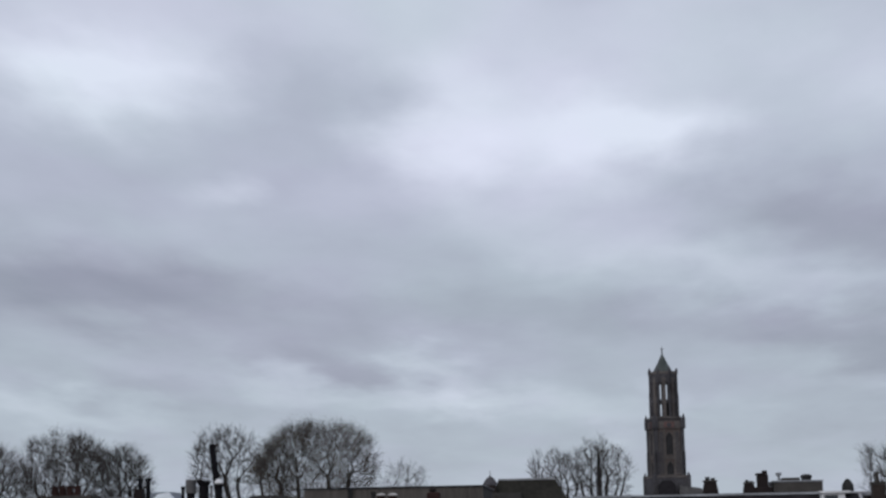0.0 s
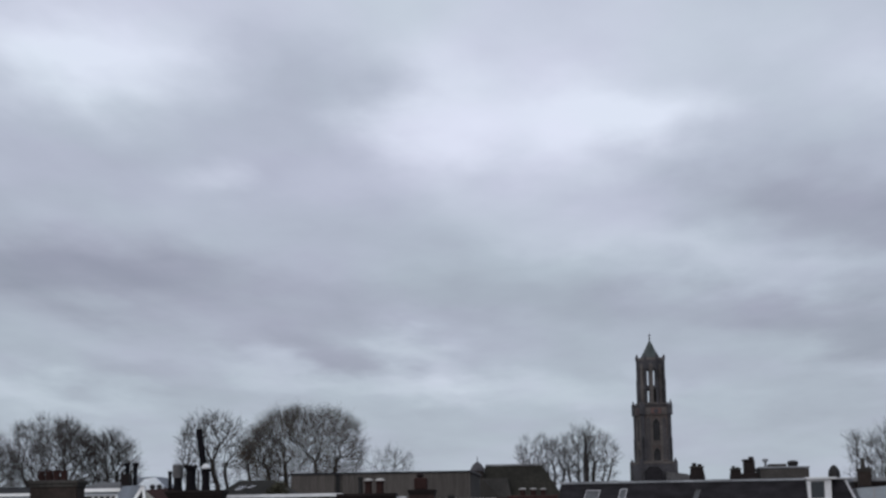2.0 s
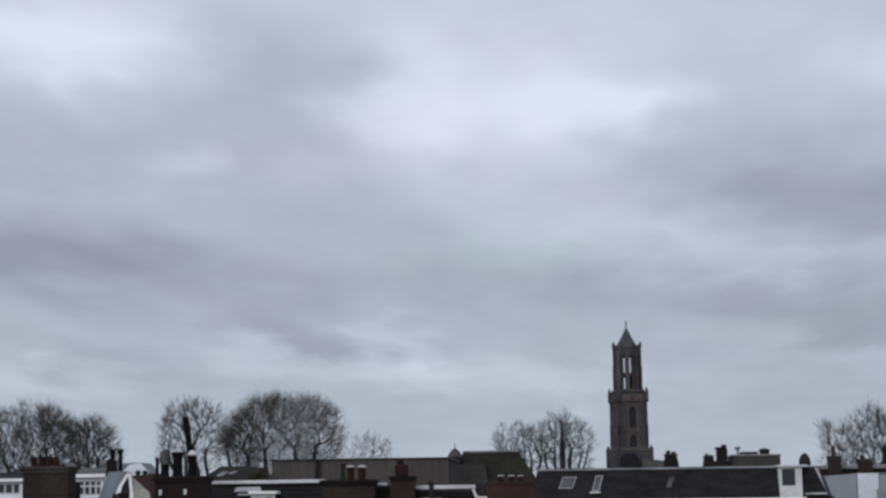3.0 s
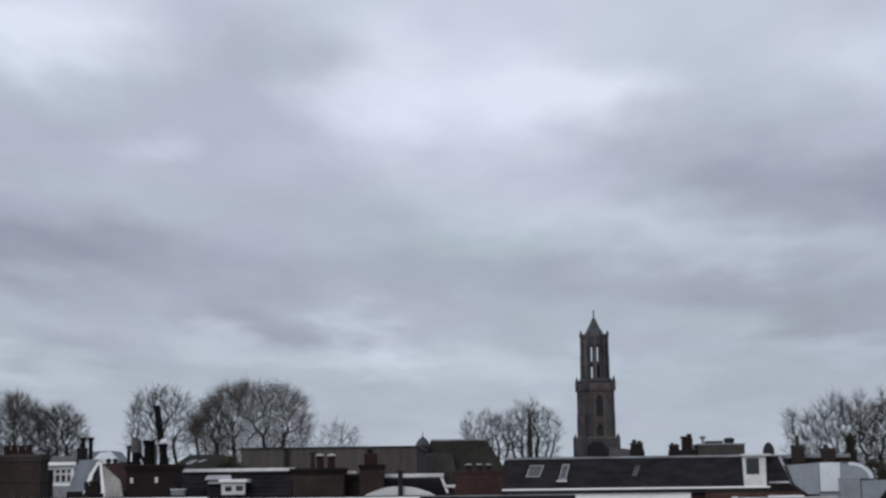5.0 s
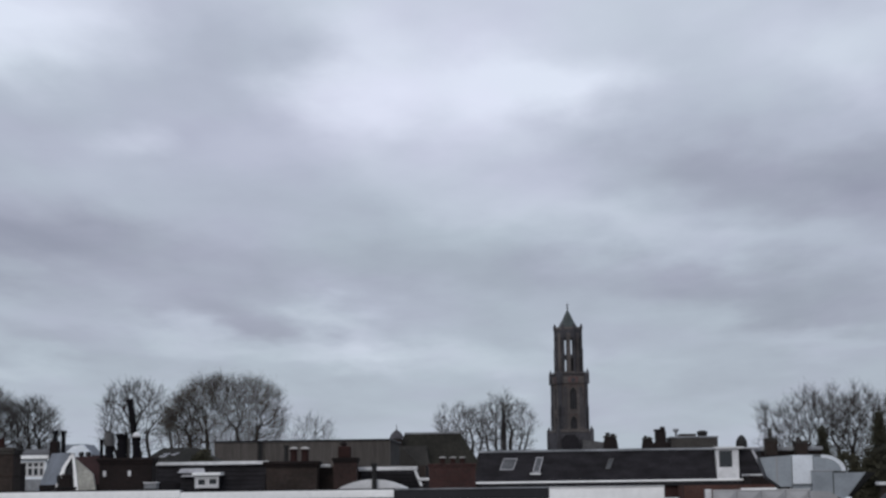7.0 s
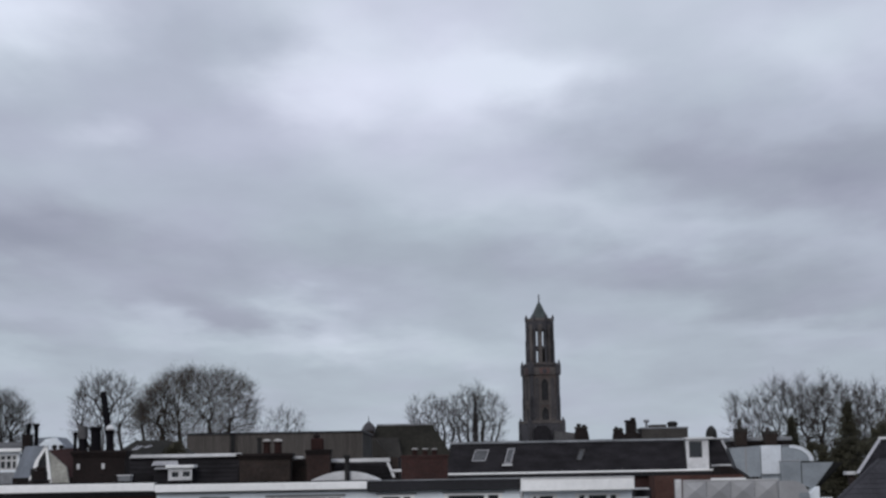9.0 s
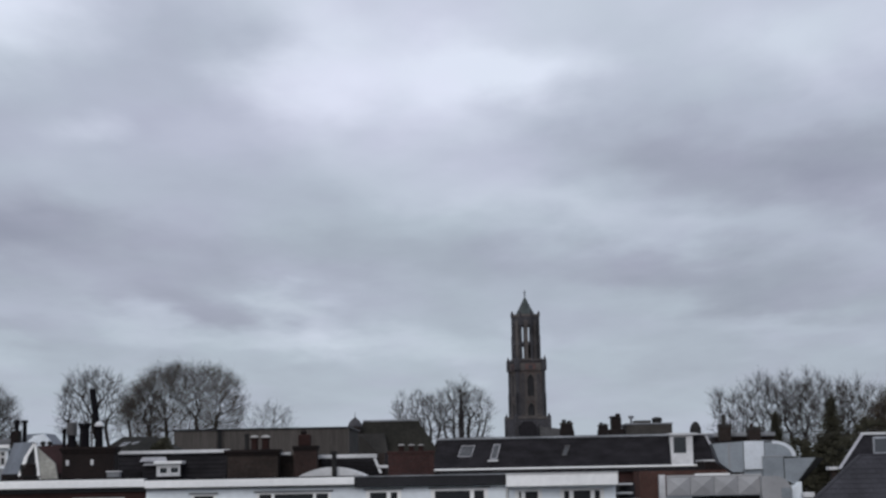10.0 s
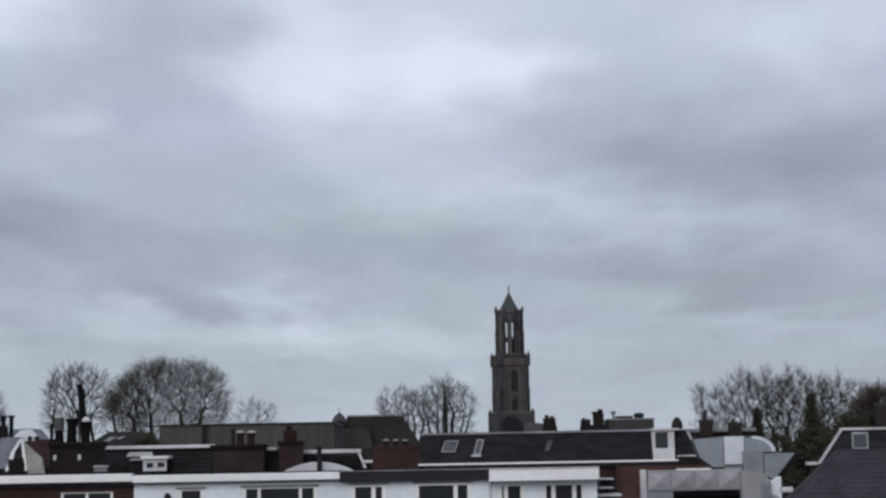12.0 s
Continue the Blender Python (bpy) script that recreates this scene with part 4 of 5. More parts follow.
    for r, dome in (((80.5, 87.0, 28.4, 19.6), True), ((87.4, 96.2, 33.0, 19.5), False), ((57.8, 66.3, 30.5, 20.1), True), ((135.2, 142.0, 27.9, 20.6), True)):
        a, b, z1, z0 = span(*r, d + 3)
        w = b - a
        if dome and a > 15:
            bm = lathe(((a + b) / 2, d + 3, zt - .1), [(w / 2, 0), (w / 2, (z1 - zt) * .45), (w * .46, (z1 - zt) * .7), (w * .30, (z1 - zt) * .95), (w * .12, z1 - zt + .1)], 9)
            part("roof_cowl", bm, M_STEEL, t, "dark rounded roof cowl")
        elif dome:
            rq = random.Random(int(a * 10))
            st = part("chimney", hull([(x, y, z) for x in (a, b) for y in (d + 2.5, d + 3.4) for z in (zt - .05, zt + .3)] + [(x, y, zt + (z1 - zt) * .72) for x in (a + w * .1, b - w * .12) for y in (d + 2.6, d + 3.3)]), M_DBRICK, t, "sooty brick chimney stack")
            zc = zt + (z1 - zt) * .72
            cap = box(a + w * .02, b - w * .05, d + 2.5, d + 3.4, zc + .003, zc + .12, .03)
            part("chimney_cap", cap, M_CONC, st)
            for k in range(2):
                pot(st, a + w * (.32 + .36 * k), d + 2.95, zc + .12, w * .17, z1 - zc - .12 - .08 * k, M_STEEL)
        else:
            bm = box(a + w * .12, b - w * .2, d + 2.6, d + 3.6, zt - .05, z1 - .25, .04)
            add_box(bm, a + w * .05, b - w * .25, d + 2.5, d + 3.7, z1 - .246, z1 - .12, .02)
            add_box(bm, a + w * .45, b - w * .25, d + 2.8, d + 3.3, z1 - .118, z1 + .06, .02)
            add_box(bm, a - w * .05, b + .05, d + 2.5, d + 3.7, zt - .05, zt + .5, .06)
            part("chimney", bm, M_DBRICK, t, "sooty brick chimney stack")
    # plain lower brick wing under the gutter and its pale coping
    wx0, wx1, wz1, wz0 = span(104.4, 157.2, -0.8, -5.2, d - 4)
    w = part("brick_wing", box(wx0, wx1, d - 4, d + 0.2, 0, wz1), M_WBRICK, t)
    hx0, hx1, hz1, hz0 = span(143.5, 157.7, 4.2, -2.6, d - 4)
    part("wing_top", box(hx0, hx1, d - 3.8, d - .3, wz1 + 0.003, hz1), M_DBRICK, t)
    part("wing_coping", box(hx0 - .1, hx1 + .08, d - 3.9, d - .25, hz1 + .002, hz1 + .12, .02), M_TRIM, t)
    kx0, kx1, kz1, kz0 = span(137.2, 157.9, -2.8, -4.9, d - 4)
    part("coping", box(kx0, kx1, d - 4.15, d - 4.004, kz0, kz1, .02), M_WHITE, t)


mansard(118.0)


def far_flat_house(d):
    x0, x1, z1, z0 = span(149.9, 184.8, 20.4, 10.9, d)
    t = thing("flat_roofed_house", "dark flat-roofed house with a pale roof edge and two chimneys", "house", ((x0 + x1) / 2, d, 0))
    part("house_wall", box(x0, x1, d, d + 8, 0, z1 - .25), M_DBRICK, t)
    part("roof_edge", box(x0 - .1, x1 + .1, d - .1, d + 8, z1 - .246, z1 + .05, .02), M_GREYTRIM, t)
    for r in ((152.8, 159.6, 26.0, 16.2), (170.1, 177.2, 24.3, 15.8)):
        s, zt = stack(t, *r, d - 1.2, 1.1, M_BBRICK, M_CONC, .06, .14)
        m = span(*r, d - 1.2)
        part("chimney_foot", box(m[0], m[1], d - 1.19, d - .01, 0, m[3] + .02), M_DBRICK, t)
        if r[0] < 167.0:
            pot(s, (m[0] + m[1]) / 2 - .05, d - .7, zt, .2, .75, M_CONC)
        else:
            pot(s, (m[0] + m[1]) / 2 - .2, d - .7, zt, .16, .25, M_TERRA)


far_flat_house(136.0)


# ---------------------------------------------------------------- roofs behind the white terrace
def dark_terrace(d):
    """Low dark terrace with a white gutter, a white box dormer, broad stacks and a barrel roof light."""
    x0, x1, z1, z0 = span(-208.6, -47.2, 17.2, -1.8, d)
    t = thing("dark_terrace", "dark slated terrace with a white gutter and brick stacks", "house", ((x0 + x1) / 2, d, 0))
    xa = span(-142.5, -132.7, 11.8, -5.0, d)[0]
    part("house_wall", box(x0, x1, d + 1.4, d + 9, 0, z1 - 0.35), M_DBRICK, t)
    part("slate_roof", hull([(x0, d, z0 - 1.2), (xa, d, z0 - 1.2), (x0, d + 1.38, z0 - 1.2), (xa, d + 1.38, z0 - 1.2), (x0, d + 1.0, z1 - .2), (xa, d + 1.0, z1 - .2), (x0, d + 1.38, z1 - .2), (xa, d + 1.38, z1 - .2)]), M_SLATE, t)
    for k in range(1, 7):
        f = k / 7
        z = z0 - .2 + (z1 - .3 - z0 + .2) * f
        y = d + 1.0 * (z - z0 + 1.2) / (z1 - .2 - z0 + 1.2)
        part("slate_course", box(x0 + .02, xa - .02, y - .04, y + .05, z - .03, z, .004), M_BITUMEN, t)
    part("house_front", box(x0, x1, d + .2, d + 1.39, 0, z0 - 1.205), M_DBRICK, t)
    part("gutter", box(x0, xa + .1, d + .72, d + 1.2, z1 - .19, z1 - .02, .02), M_TRIM, t, "weathered white gutter board")
    # white boards lying on the slope
    for r in ((-194.1, -177.8, 13.1, 10.4), (-192.4, -181.6, 10.1, 8.1)):
        a, b, zt, zb = span(*r, d + .3)
        part("white_board", hull([(a, d + .52, zb), (b, d + .52, zb), (a, d + .62, zb), (b, d + .62, zb), (a + .1, d + .75, zt), (b - .1, d + .75, zt), (a + .1, d + .85, zt), (b - .1, d + .85, zt)]), M_ROOFTRIM, t)
    # box dormer
    a, b, zt, zb = span(-184.4, -168.4, 9.5, 1.4, d - .3)
    w1 = span(-181.9, -176.8, 6.6, 2.9, d - .3)
    w2 = span(-175.4, -170.0, 6.8, 3.1, d - .3)
    part("dormer_front", wall_with_holes(a + .08, b - .08, d - .3, d - .18, zb, zt - .08, [(w1[0], w1[1], w1[3], w1[2]), (w2[0], w2[1], w2[3], w2[2])]), M_TRIM, t, "white painted box dormer")
    # dark block stands in for the shade inside the box dormer
    part("dormer_back", box(a + .08, b - .08, d + .1, d + 1.0, zb, zt - .08), M_DARKTRIM_SHADE, t)
    part("dormer_roof", box(a - .04, b + .04, d - .42, d + .9, zt - .076, zt + .08, .02), M_WHITE, t)
    for w in (w1, w2):
        window(t, w[0], w[1], w[3], w[2], d - .26, 1, .035, M_WHITE)
    # grey render on the stretch with the arched roof light
    a2 = span(-98.8, -92.0, 11.0, -5.8, d)[0]
    part("rear_wall", box(xa, x1, d + .9, d + 1.36, 0, z1 - .36), M_BBRICK, t)
    g = span(-87.2, -51.9, 12.5, 10.2, d)
    part("gutter", box(g[0], g[1], d + .55, d + 1.0, g[3], g[2], .02), M_TRIM, t, "weathered white gutter board")
    r = span(-73.4, -47.3, 10.0, -0.4, d)
    rt = span(-85.2, -54.0, 10.2, -0.3, d)
    part("slate_roof", hull([(rt[0], d + .2, r[3] - 1), (r[1], d + .2, r[3] - 1), (rt[0], d + .6, r[2]), (rt[1], d + .6, r[2]), (rt[0], d + .88, r[3] - 1), (r[1], d + .88, r[3] - 1), (rt[0], d + .88, r[2]), (rt[1], d + .88, r[2])]), M_SLATE, t)
    part("verge_board", hull([(rt[1] + q, d + .5 + o, r[2]) for q in (0, .14) for o in (0, .1)] + [(r[1] + q, d + .12 + o, r[3] - .5) for q in (0, .14) for o in (0, .1)]), M_TRIM, t)
    s = span(-51.3, -44.5, 5.7, 4.0, d)
    part("white_coping", box(s[0], s[1], d + .3, d + .7, s[3], s[2], .02), M_TRIM, t)
    for k in range(1, 5):
        z = r[3] + (r[2] - r[3]) * k / 5
        part("slate_course", box(rt[0] + .3, rt[1] - .05 + (r[1] - rt[1]) * (1 - k / 5) * .8, d + .24 + .3 * k / 5, d + .62, z - .025, z, .004), M_BITUMEN, t)
    # stacks
    st, zt = stack(t, -141.0, -110.7, 16.4, -5.2, d - .9, .8, M_BBRICK, M_DBRICK, .16, .16)
    m = span(-141.0, -110.7, 16.4, -5.2, d - .9)
    part("stack_foot", box(m[0] + .02, m[1] - .02, d - .88, d - .12, 0, m[3] + .01), M_DBRICK, t)
    for r, mm, cap in (((-131.3, -128.3, 25.9, 15.0), M_STEEL, None), ((-127.6, -122.8, 23.4, 15.0), M_TERRA, M_CAP), ((-121.1, -116.0, 23.3, 14.8), M_TERRA, M_CAP)):
        a, b, z2, z3 = span(*r, d - .9)
        pot(st, (a + b) / 2, d - .5, zt, (b - a) / 2, z2 - zt, mm, cap, "grey rounded cowl" if cap else "", 0.55)
    st, zt = stack(t, -101.2, -87.3, 18.1, -5.8, d - .9, .9, M_RBBRICK, M_DBRICK, .08, .14)
    m = span(-101.2, -87.3, 18.1, -5.8, d - .9)
    part("stack_foot", box(m[0] + .02, m[1] - .02, d - .88, d - .02, 0, m[3] + .01), M_DBRICK, t)
    a, b, z2, z3 = span(-98.7, -91.2, 27.5, 18.1, d - .9)
    q = part("pot_base", box(a, b, d - .75, d - .2, zt - .01, zt + (z2 - zt) * .72, .05), M_TERRA, st, "brown twin chimney pot")
    part("cowl", box(a + .1, b - .2, d - .7, d - .25, zt + (z2 - zt) * .725, z2, .08), M_DBRICK, q)
    w = span(-112.0, -103.6, 14.4, 12.6, d)
    part("gutter", box(w[0], w[1], d + .3, d + .7, w[3], w[2], .02), M_TRIM, t, "weathered white gutter board")
    # arched white roof light on the flat roof of the front extension
    a, b, z2, z3 = span(-98.8, -59.2, 5.0, -0.4, d - 6)
    part("front_extension", box(a - .2, b + .2, d - 6.3, d - 1.2, 0, z3 - .02), M_DBRICK, t)
    n = 16
    arc = [(a + (b - a) * k / n, z3 + (z2 - z3) * math.sin(math.pi * k / n) ** 0.9) for k in range(n + 1)]
    part("barrel_rooflight", prism(arc, d - 6, d - 2.5), M_POLY, t, "white arched translucent roof light")
    for k in range(4):
        y = d - 6.03 + k * 1.17
        rib = [(x, z + .015) for x, z in arc]
        part("rooflight_rib", prism(rib, y, y + .05), M_TRIM, t)
    a, b, z2, z3 = span(-78.8, -75.4, 14.3, -0.5, d - 6.2)
    fl = tube(((a + b) / 2, d - 6.2, z3 - .05), ((a + b) / 2, d - 6.2, z2), (b - a) / 2 * .85, (b - a) / 2 * .85, 12)
    add_box(fl, a - .02, b + .02, d - 6.35, d - 6.05, z2 - .1, z2 + .02, .02)
    part("flue_pipe", fl, M_STEEL, t, "dark steel flue pipe")


dark_terrace(86.0)


def roof_clutter():
    """Loose things that lie on the flat roofs between the terraces."""
    d = 79.0
    a, b, z1, z0 = span(-213.6, -206.0, 5.2, 1.4, d)
    t = thing("roof_box", "pale grey weathered box on a flat roof", "box", ((a + b) / 2, d, z0))
    part("box_body", box(a, b, d, d + .5, z0, z1 - .05, .015), M_GREYTRIM, t)
    part("box_lid", box(a - .04, b + .04, d - .04, d + .54, z1 - .046, z1, .01), M_TRIM, t)
    g = span(-216.0, -203.0, 1.4, -6.0, d)
    s = thing("low_outhouse", "low flat-roofed brick outhouse", "outhouse", ((g[0] + g[1]) / 2, d, 0))
    part("outhouse_wall", box(g[0], g[1], d - .1, d + .9, 0, z0 - .06), M_DBRICK, s)
    part("outhouse_roof", box(g[0] - .05, g[1] + .05, d - .15, d + .95, z0 - .056, z0, .01), M_BITUMEN, s)
    # a squat stack with a stepped head in front of the white gable
    d = 78.0
    a, b, z1, z0 = span(-264.2, -257.3, 8.4, -6.0, d)
    t = thing("squat_stack", "squat black chimney stack with a stepped head", "chimney", ((a + b) / 2, d, 0))
    part("stack_body", box(a, b, d, d + .6, 0, z1, .03), M_DBRICK, t)
    m = span(-263.2, -257.6, 10.7, 8.4, d)
    part("stack_head", box(m[0], m[1], d + .04, d + .56, m[3] + .004, m[2], .04), M_DBRICK, t)
    m = span(-266.5, -264.2, 10.3, 6.6, d)
    part("side_cowl", lathe(((m[0] + m[1]) / 2, d + .3, m[3]), [(.06, -.25), (.11, 0), (.12, .12), (.10, m[2] - m[3] - .03), (.03, m[2] - m[3])], 12), M_STEEL, t)
    part("side_bracket", box(m[0], m[1] + .1, d + .24, d + .36, m[3] - .3, m[3] - .22), M_STEEL, t)
    m = span(-272.5, -253.8, 3.1, -6.0, d)
    w = thing("roof_parapet", "low dark bitumen-capped brick parapet", "parapet", ((m[0] + m[1]) / 2, d, 0))
    part("parapet_wall", box(m[0], m[1], d - .30, d - .05, 0, m[2] - .08), M_DBRICK, w)
    part("parapet_cap", box(m[0] - .04, m[1] + .04, d - .34, d - .02, m[2] - .076, m[2], .02), M_BITUMEN, w)


roof_clutter()


def red_stack_house(d):
    x0, x1, z1, z0 = span(-51.4, -13.5, 1.0, -7.0, d)
    t = thing("stack_house", "low house with a broad red brick chimney stack", "house", ((x0 + x1) / 2, d, 0))
    part("house_wall", box(x0, x1, d + .9, d + 6, 0, z1), M_DBRICK, t)
    r = (-44.9, -17.4, 13.8, -7.1)
    st, zt = stack(t, *r, d, .85, M_BRICK, M_BRICK, .05, .10)
    m = span(*r, d)
    part("stack_foot", box(m[0] + .02, m[1] - .02, d + .02, d + .83, 0, m[3] + .01), M_BRICK, t)
    for x in ((-39.0, -34.9, 17.6, 13.9), (-32.8, -28.8, 17.5, 13.8), (-27.1, -23.3, 17.4, 13.7)):
        a, b, z2, z3 = span(*x, d)
        pot(st, (a + b) / 2, d + .4, zt, (b - a) / 2 * .9, (z2 - zt) * .85, M_TERRA, M_CAP, "small grey cap", 0.45)


red_stack_house(82.0)


def flue_stack_house(d):
    """Sooty stack with mixed pots and a tall leaning steel flue."""
    x0, x1, z1, z0 = span(-242.0, -206.4, 5.1, -4.8, d)
    t = thing("flue_stack_house", "sooty brick house with a broad chimney stack and tall flue", "house", ((x0 + x1) / 2, d, 0))
    part("house_wall", box(x0, x1, d + 1.1, d + 6, 0, z1), M_DBRICK, t)
    r = (-240.4, -209.2, 19.9, -4.8)
    st, zt = stack(t, *r, d, 1.0, M_DBRICK, M_DBRICK, .12, .16)
    m = span(*r, d)
    part("stack_foot", box(m[0] + .02, m[1] - .02, d + .02, d + .98, 0, m[3] + .01), M_DBRICK, t)
    for x, cap in (((-239.0, -233.2, 34.7, 18.9), None), ((-231.9, -225.0, 33.7, 18.7), None), ((-222.4, -217.0, 32.0, 18.6), M_TRIM)):
        a, b, z2, z3 = span(*x, d)
        p = pot(st, (a + b) / 2, d + .5, zt, (b - a) / 2, z2 - zt, M_SOOT, cap, "pale domed cowl" if cap else "", 0.95, 0.85)
        if x[0] == -239.0:
            r, h = (b - a) / 2, z2 - zt
            # the sleeve's lighter grey paints the reflection on the pot's wide top
            part("sleeve", lathe(((a + b) / 2, d + .5, zt), [(r * .9, h * .48), (r * 1.08, h * .5), (r * 1.08, h * .97), (r * 1.0, h * 1.01), (r * .8, h * 1.01)]), M_SLATEGREY, p, "grey metal sleeve round the pot, reflection painted in")
        elif not cap:
            part("rim", lathe(((a + b) / 2, d + .5, z2), [((b - a) * .48, -.1), ((b - a) * .58, -.08), ((b - a) * .58, .03), ((b - a) * .4, .04)]), M_SOOT, p)
    c = at(-224.0, 31.5, d)
    part("thin_pipe", tube((c.x, d + .5, zt - .05), (c.x, d + .5, c.z), .05, .05, 8), M_SLATEGREY, st, "thin grey vent pipe")
    a, b, z2, z3 = span(-241.2, -239.0, 31.0, 18.9, d)
    pot(st, (a + b) / 2, d + .3, zt, .1, z2 - zt, M_SOOT)
    q0, q1 = at(-217.7, 29.9, d + .75), at(-222.6, 54.6, d + .75)
    q0.z = zt - .05
    fl = tube(q0, q1, .16, .155, 12)
    part("tall_flue", fl, M_SOOT, st, "tall slightly leaning dark flue")
    for x in (-237.1, 10.6), (-222.3, 10.7):
        c = at(*x, d)
        part("wall_vent", box(c.x - .07, c.x + .07, d - .05, d + .03, c.z - .14, c.z + .12, .01), M_TRIM, st)


def red_roof_house(d):
    w = span(-251.3, -235.9, 2.4, -4.5, d)
    t = thing("red_roofed_house", "low house with a dark red tiled roof", "house", ((w[0] + w[1]) / 2, d, 0))
    tops, lows = ((-255.7, 20.6), (-233.5, 21.9)), ((-236.6, 2.0), (-251.4, 2.2))
    bm = hull([at(*q, d + o) for q in tops for o in (1.6, 2)] + [at(*q, d + o) for q in lows for o in (0, .4)])
    part("red_tiled_roof", bm, M_RTILE, t)
    part("house_wall", box(w[0], w[1], d + .5, d + 2.5, 0, w[2] + .05), M_DBRICK, t)
    for x in (-250.7, 23.1), (-246.6, 23.1):
        c = at(*x, d + 2)
        part("ridge_vent", lathe((c.x, d + 1.8, c.z - .4), [(.10, -.5), (.10, .22), (.16, .24), (.16, .38), (.07, .45)], 10), M_STEEL, t)


flue_stack_house(80.0)
red_roof_house(96.0)


def white_gable_house(d):
    """Grey slate roof seen along its side, with a white-boarded steep gable dormer."""
    x0, x1, z1, z0 = span(-278.0, -241.8, 4.5, -2.1, d)
    t = thing("white_gable_house", "house with blue-grey slate roof and a white-edged gable", "house", ((x0 + x1) / 2, d, 0))
    part("house_wall", box(x0, x1, d + .6, d + 8, 0, z1), M_DBRICK, t)
    A, B, C, D2 = at(-268.9, 22.9, d + 3), at(-258.0, 23.4, d + .3), at(-265.8, -0.0, d + .3), at(-277.6, 0.1, d + 3)
    part("slate_roof", hull([A, B, C, D2, A + Vector((.3, 1.2, -.1)), B + Vector((.1, .8, -.1)), C + Vector((.1, .8, -.1)), D2 + Vector((.3, 1.2, -.1))]), M_GSLATE, t)
    apex, l, r = at(-256.4, 23.0, d), at(-265.4, 1.3, d), at(-254.2, 1.1, d)
    bend = at(-261.6, 14.5, d)
    for pts, w in (((apex, bend, l), (.07, .10, .15)), ((apex, at(-255.0, 12.0, d), r), (.06, .08, .13))):
        bm = bmesh.new()
        rails = [[bm.verts.new(p + Vector((s * q, y, 0))) for s in (-1, 1) for y in (0, .14)] for p, q in zip(pts, w)]
        for u, v in zip(rails, rails[1:]):
            for i, j in ((0, 1), (1, 3), (3, 2), (2, 0)):
                bm.faces.new((u[i], u[j], v[j], v[i]))
        bm.faces.new([rails[0][i] for i in (0, 2, 3, 1)])
        bm.faces.new([rails[-1][i] for i in (0, 1, 3, 2)])
        bmesh.ops.recalc_face_normals(bm, faces=bm.faces)
        part("barge_board", bm, M_WHITE, t)
    # dark sheet between the boards paints the dim of the open gable
    part("gable_wall", hull([p + Vector((x, y, 0)) for p, x in ((apex, 0), (bend, .05), (l, .1), (r, -.1)) for y in (.16, .5)]), M_DARKTRIM_SHADE, t)
    r2 = at(-242.4, 1.0, d + .3)
    part("white_cheek", hull([p + Vector((0, y, 0)) for p in (apex + Vector((.08, .1, -.25)), r + Vector((.14, .05, 0)), r2, at(-244.2, 10.4, d + .3)) for y in (0, .2)]), M_CREAM, t, "stained cream rendered side wall")
    part("gable_foot", box(l.x, r2.x, d + .2, d + .59, 0, l.z - .01), M_DBRICK, t)
    o = span(-262.4, -257.0, 8.6, 1.2, d)
    # solid near-black slab in place of the shaded opening
    part("opening", box(o[0], o[1], d + .02, d + .15, o[3], o[2]), M_VOID, t)
    # rear house: white gable end with its own slate roof and a white band of windows
    x0, x1, z1, z0 = span(-292.1, -272.1, 19.8, 7.5, d + 14)
    h = thing("white_window_house", "white rendered house with a band of small-paned windows", "house", ((x0 + x1) / 2, d + 14, 0))
    y = d + 14
    ws = span(-290.7, -273.1, 18.1, 9.1, y)
    n = 4
    holes = [(ws[0], ws[1], ws[3], ws[2])]
    part("front_wall", wall_with_holes(x0, x1, y, y + .25, 0, z1, holes), M_RENDERW, h)
    window(h, ws[0], ws[1], ws[3], ws[2], y + .05, 5, .12, M_TRIM, transom=(ws[2] - ws[3]) * .3)
    part("lower_wall", box(x0, x1, y - .12, y - .004, 0, ws[3] - .12), M_GREYTRIM, h, "dull grey rendered wall")
    # near-black block added for the unlit room behind the panes
    part("room_back", box(x0, x1, y + 1.5, y + 6, 0, z1 - .1), M_DARKTRIM_SHADE, h)
    part("eave_board", box(x0 - .2, x1 + .2, y - .3, y + .3, z1 + .002, z1 + .22, .02), M_WHITE, h)
    rr = span(-291.3, -272.3, 26.4, 22.1, y)
    part("slate_roof", hull([(x0 - .1, y - .2, z1 + .22), (x1 + .1, y - .2, z1 + .22), (x0 - .1, y + 6, z1 + .22), (x1 + .1, y + 6, z1 + .22), (x0, y + 3, rr[2]), (x1, y + 3, rr[2])]), M_SLATEGREY, h)
    g = [at(*q, y + 2) for q in ((-260.7, 23.1), (-256.7, 27.0), (-250.6, 28.0), (-245.8, 22.9))]
    part("gable_end", prism([(g[0].x, 0), (g[3].x, 0), (g[3].x, g[3].z), (g[2].x, g[2].z), (g[1].x, g[1].z), (g[0].x, g[0].z)], y + 2, y + 2.3), M_RENDERW, h)
    k = [at(*q, y + 2.3) for q in ((-263.2, 27.8), (-250.3, 28.3))]
    part("side_roof", hull([k[0], k[1], k[0] + Vector((0, 3, 0)), k[1] + Vector((0, 3, 0)), k[0] + Vector((-.3, 0, -1.5)), k[1] + Vector((.6, 0, -.7)), k[0] + Vector((-.3, 3, -1.5)), k[1] + Vector((.6, 3, -.7))]), M_GSLATE, h)
    s = span(-270.6, -265.8, 30.2, 16.6, y - 1)
    st = part("chimney", box(s[0], s[1], y - 1, y - .2, 0, s[2], .03), M_DBRICK, h)
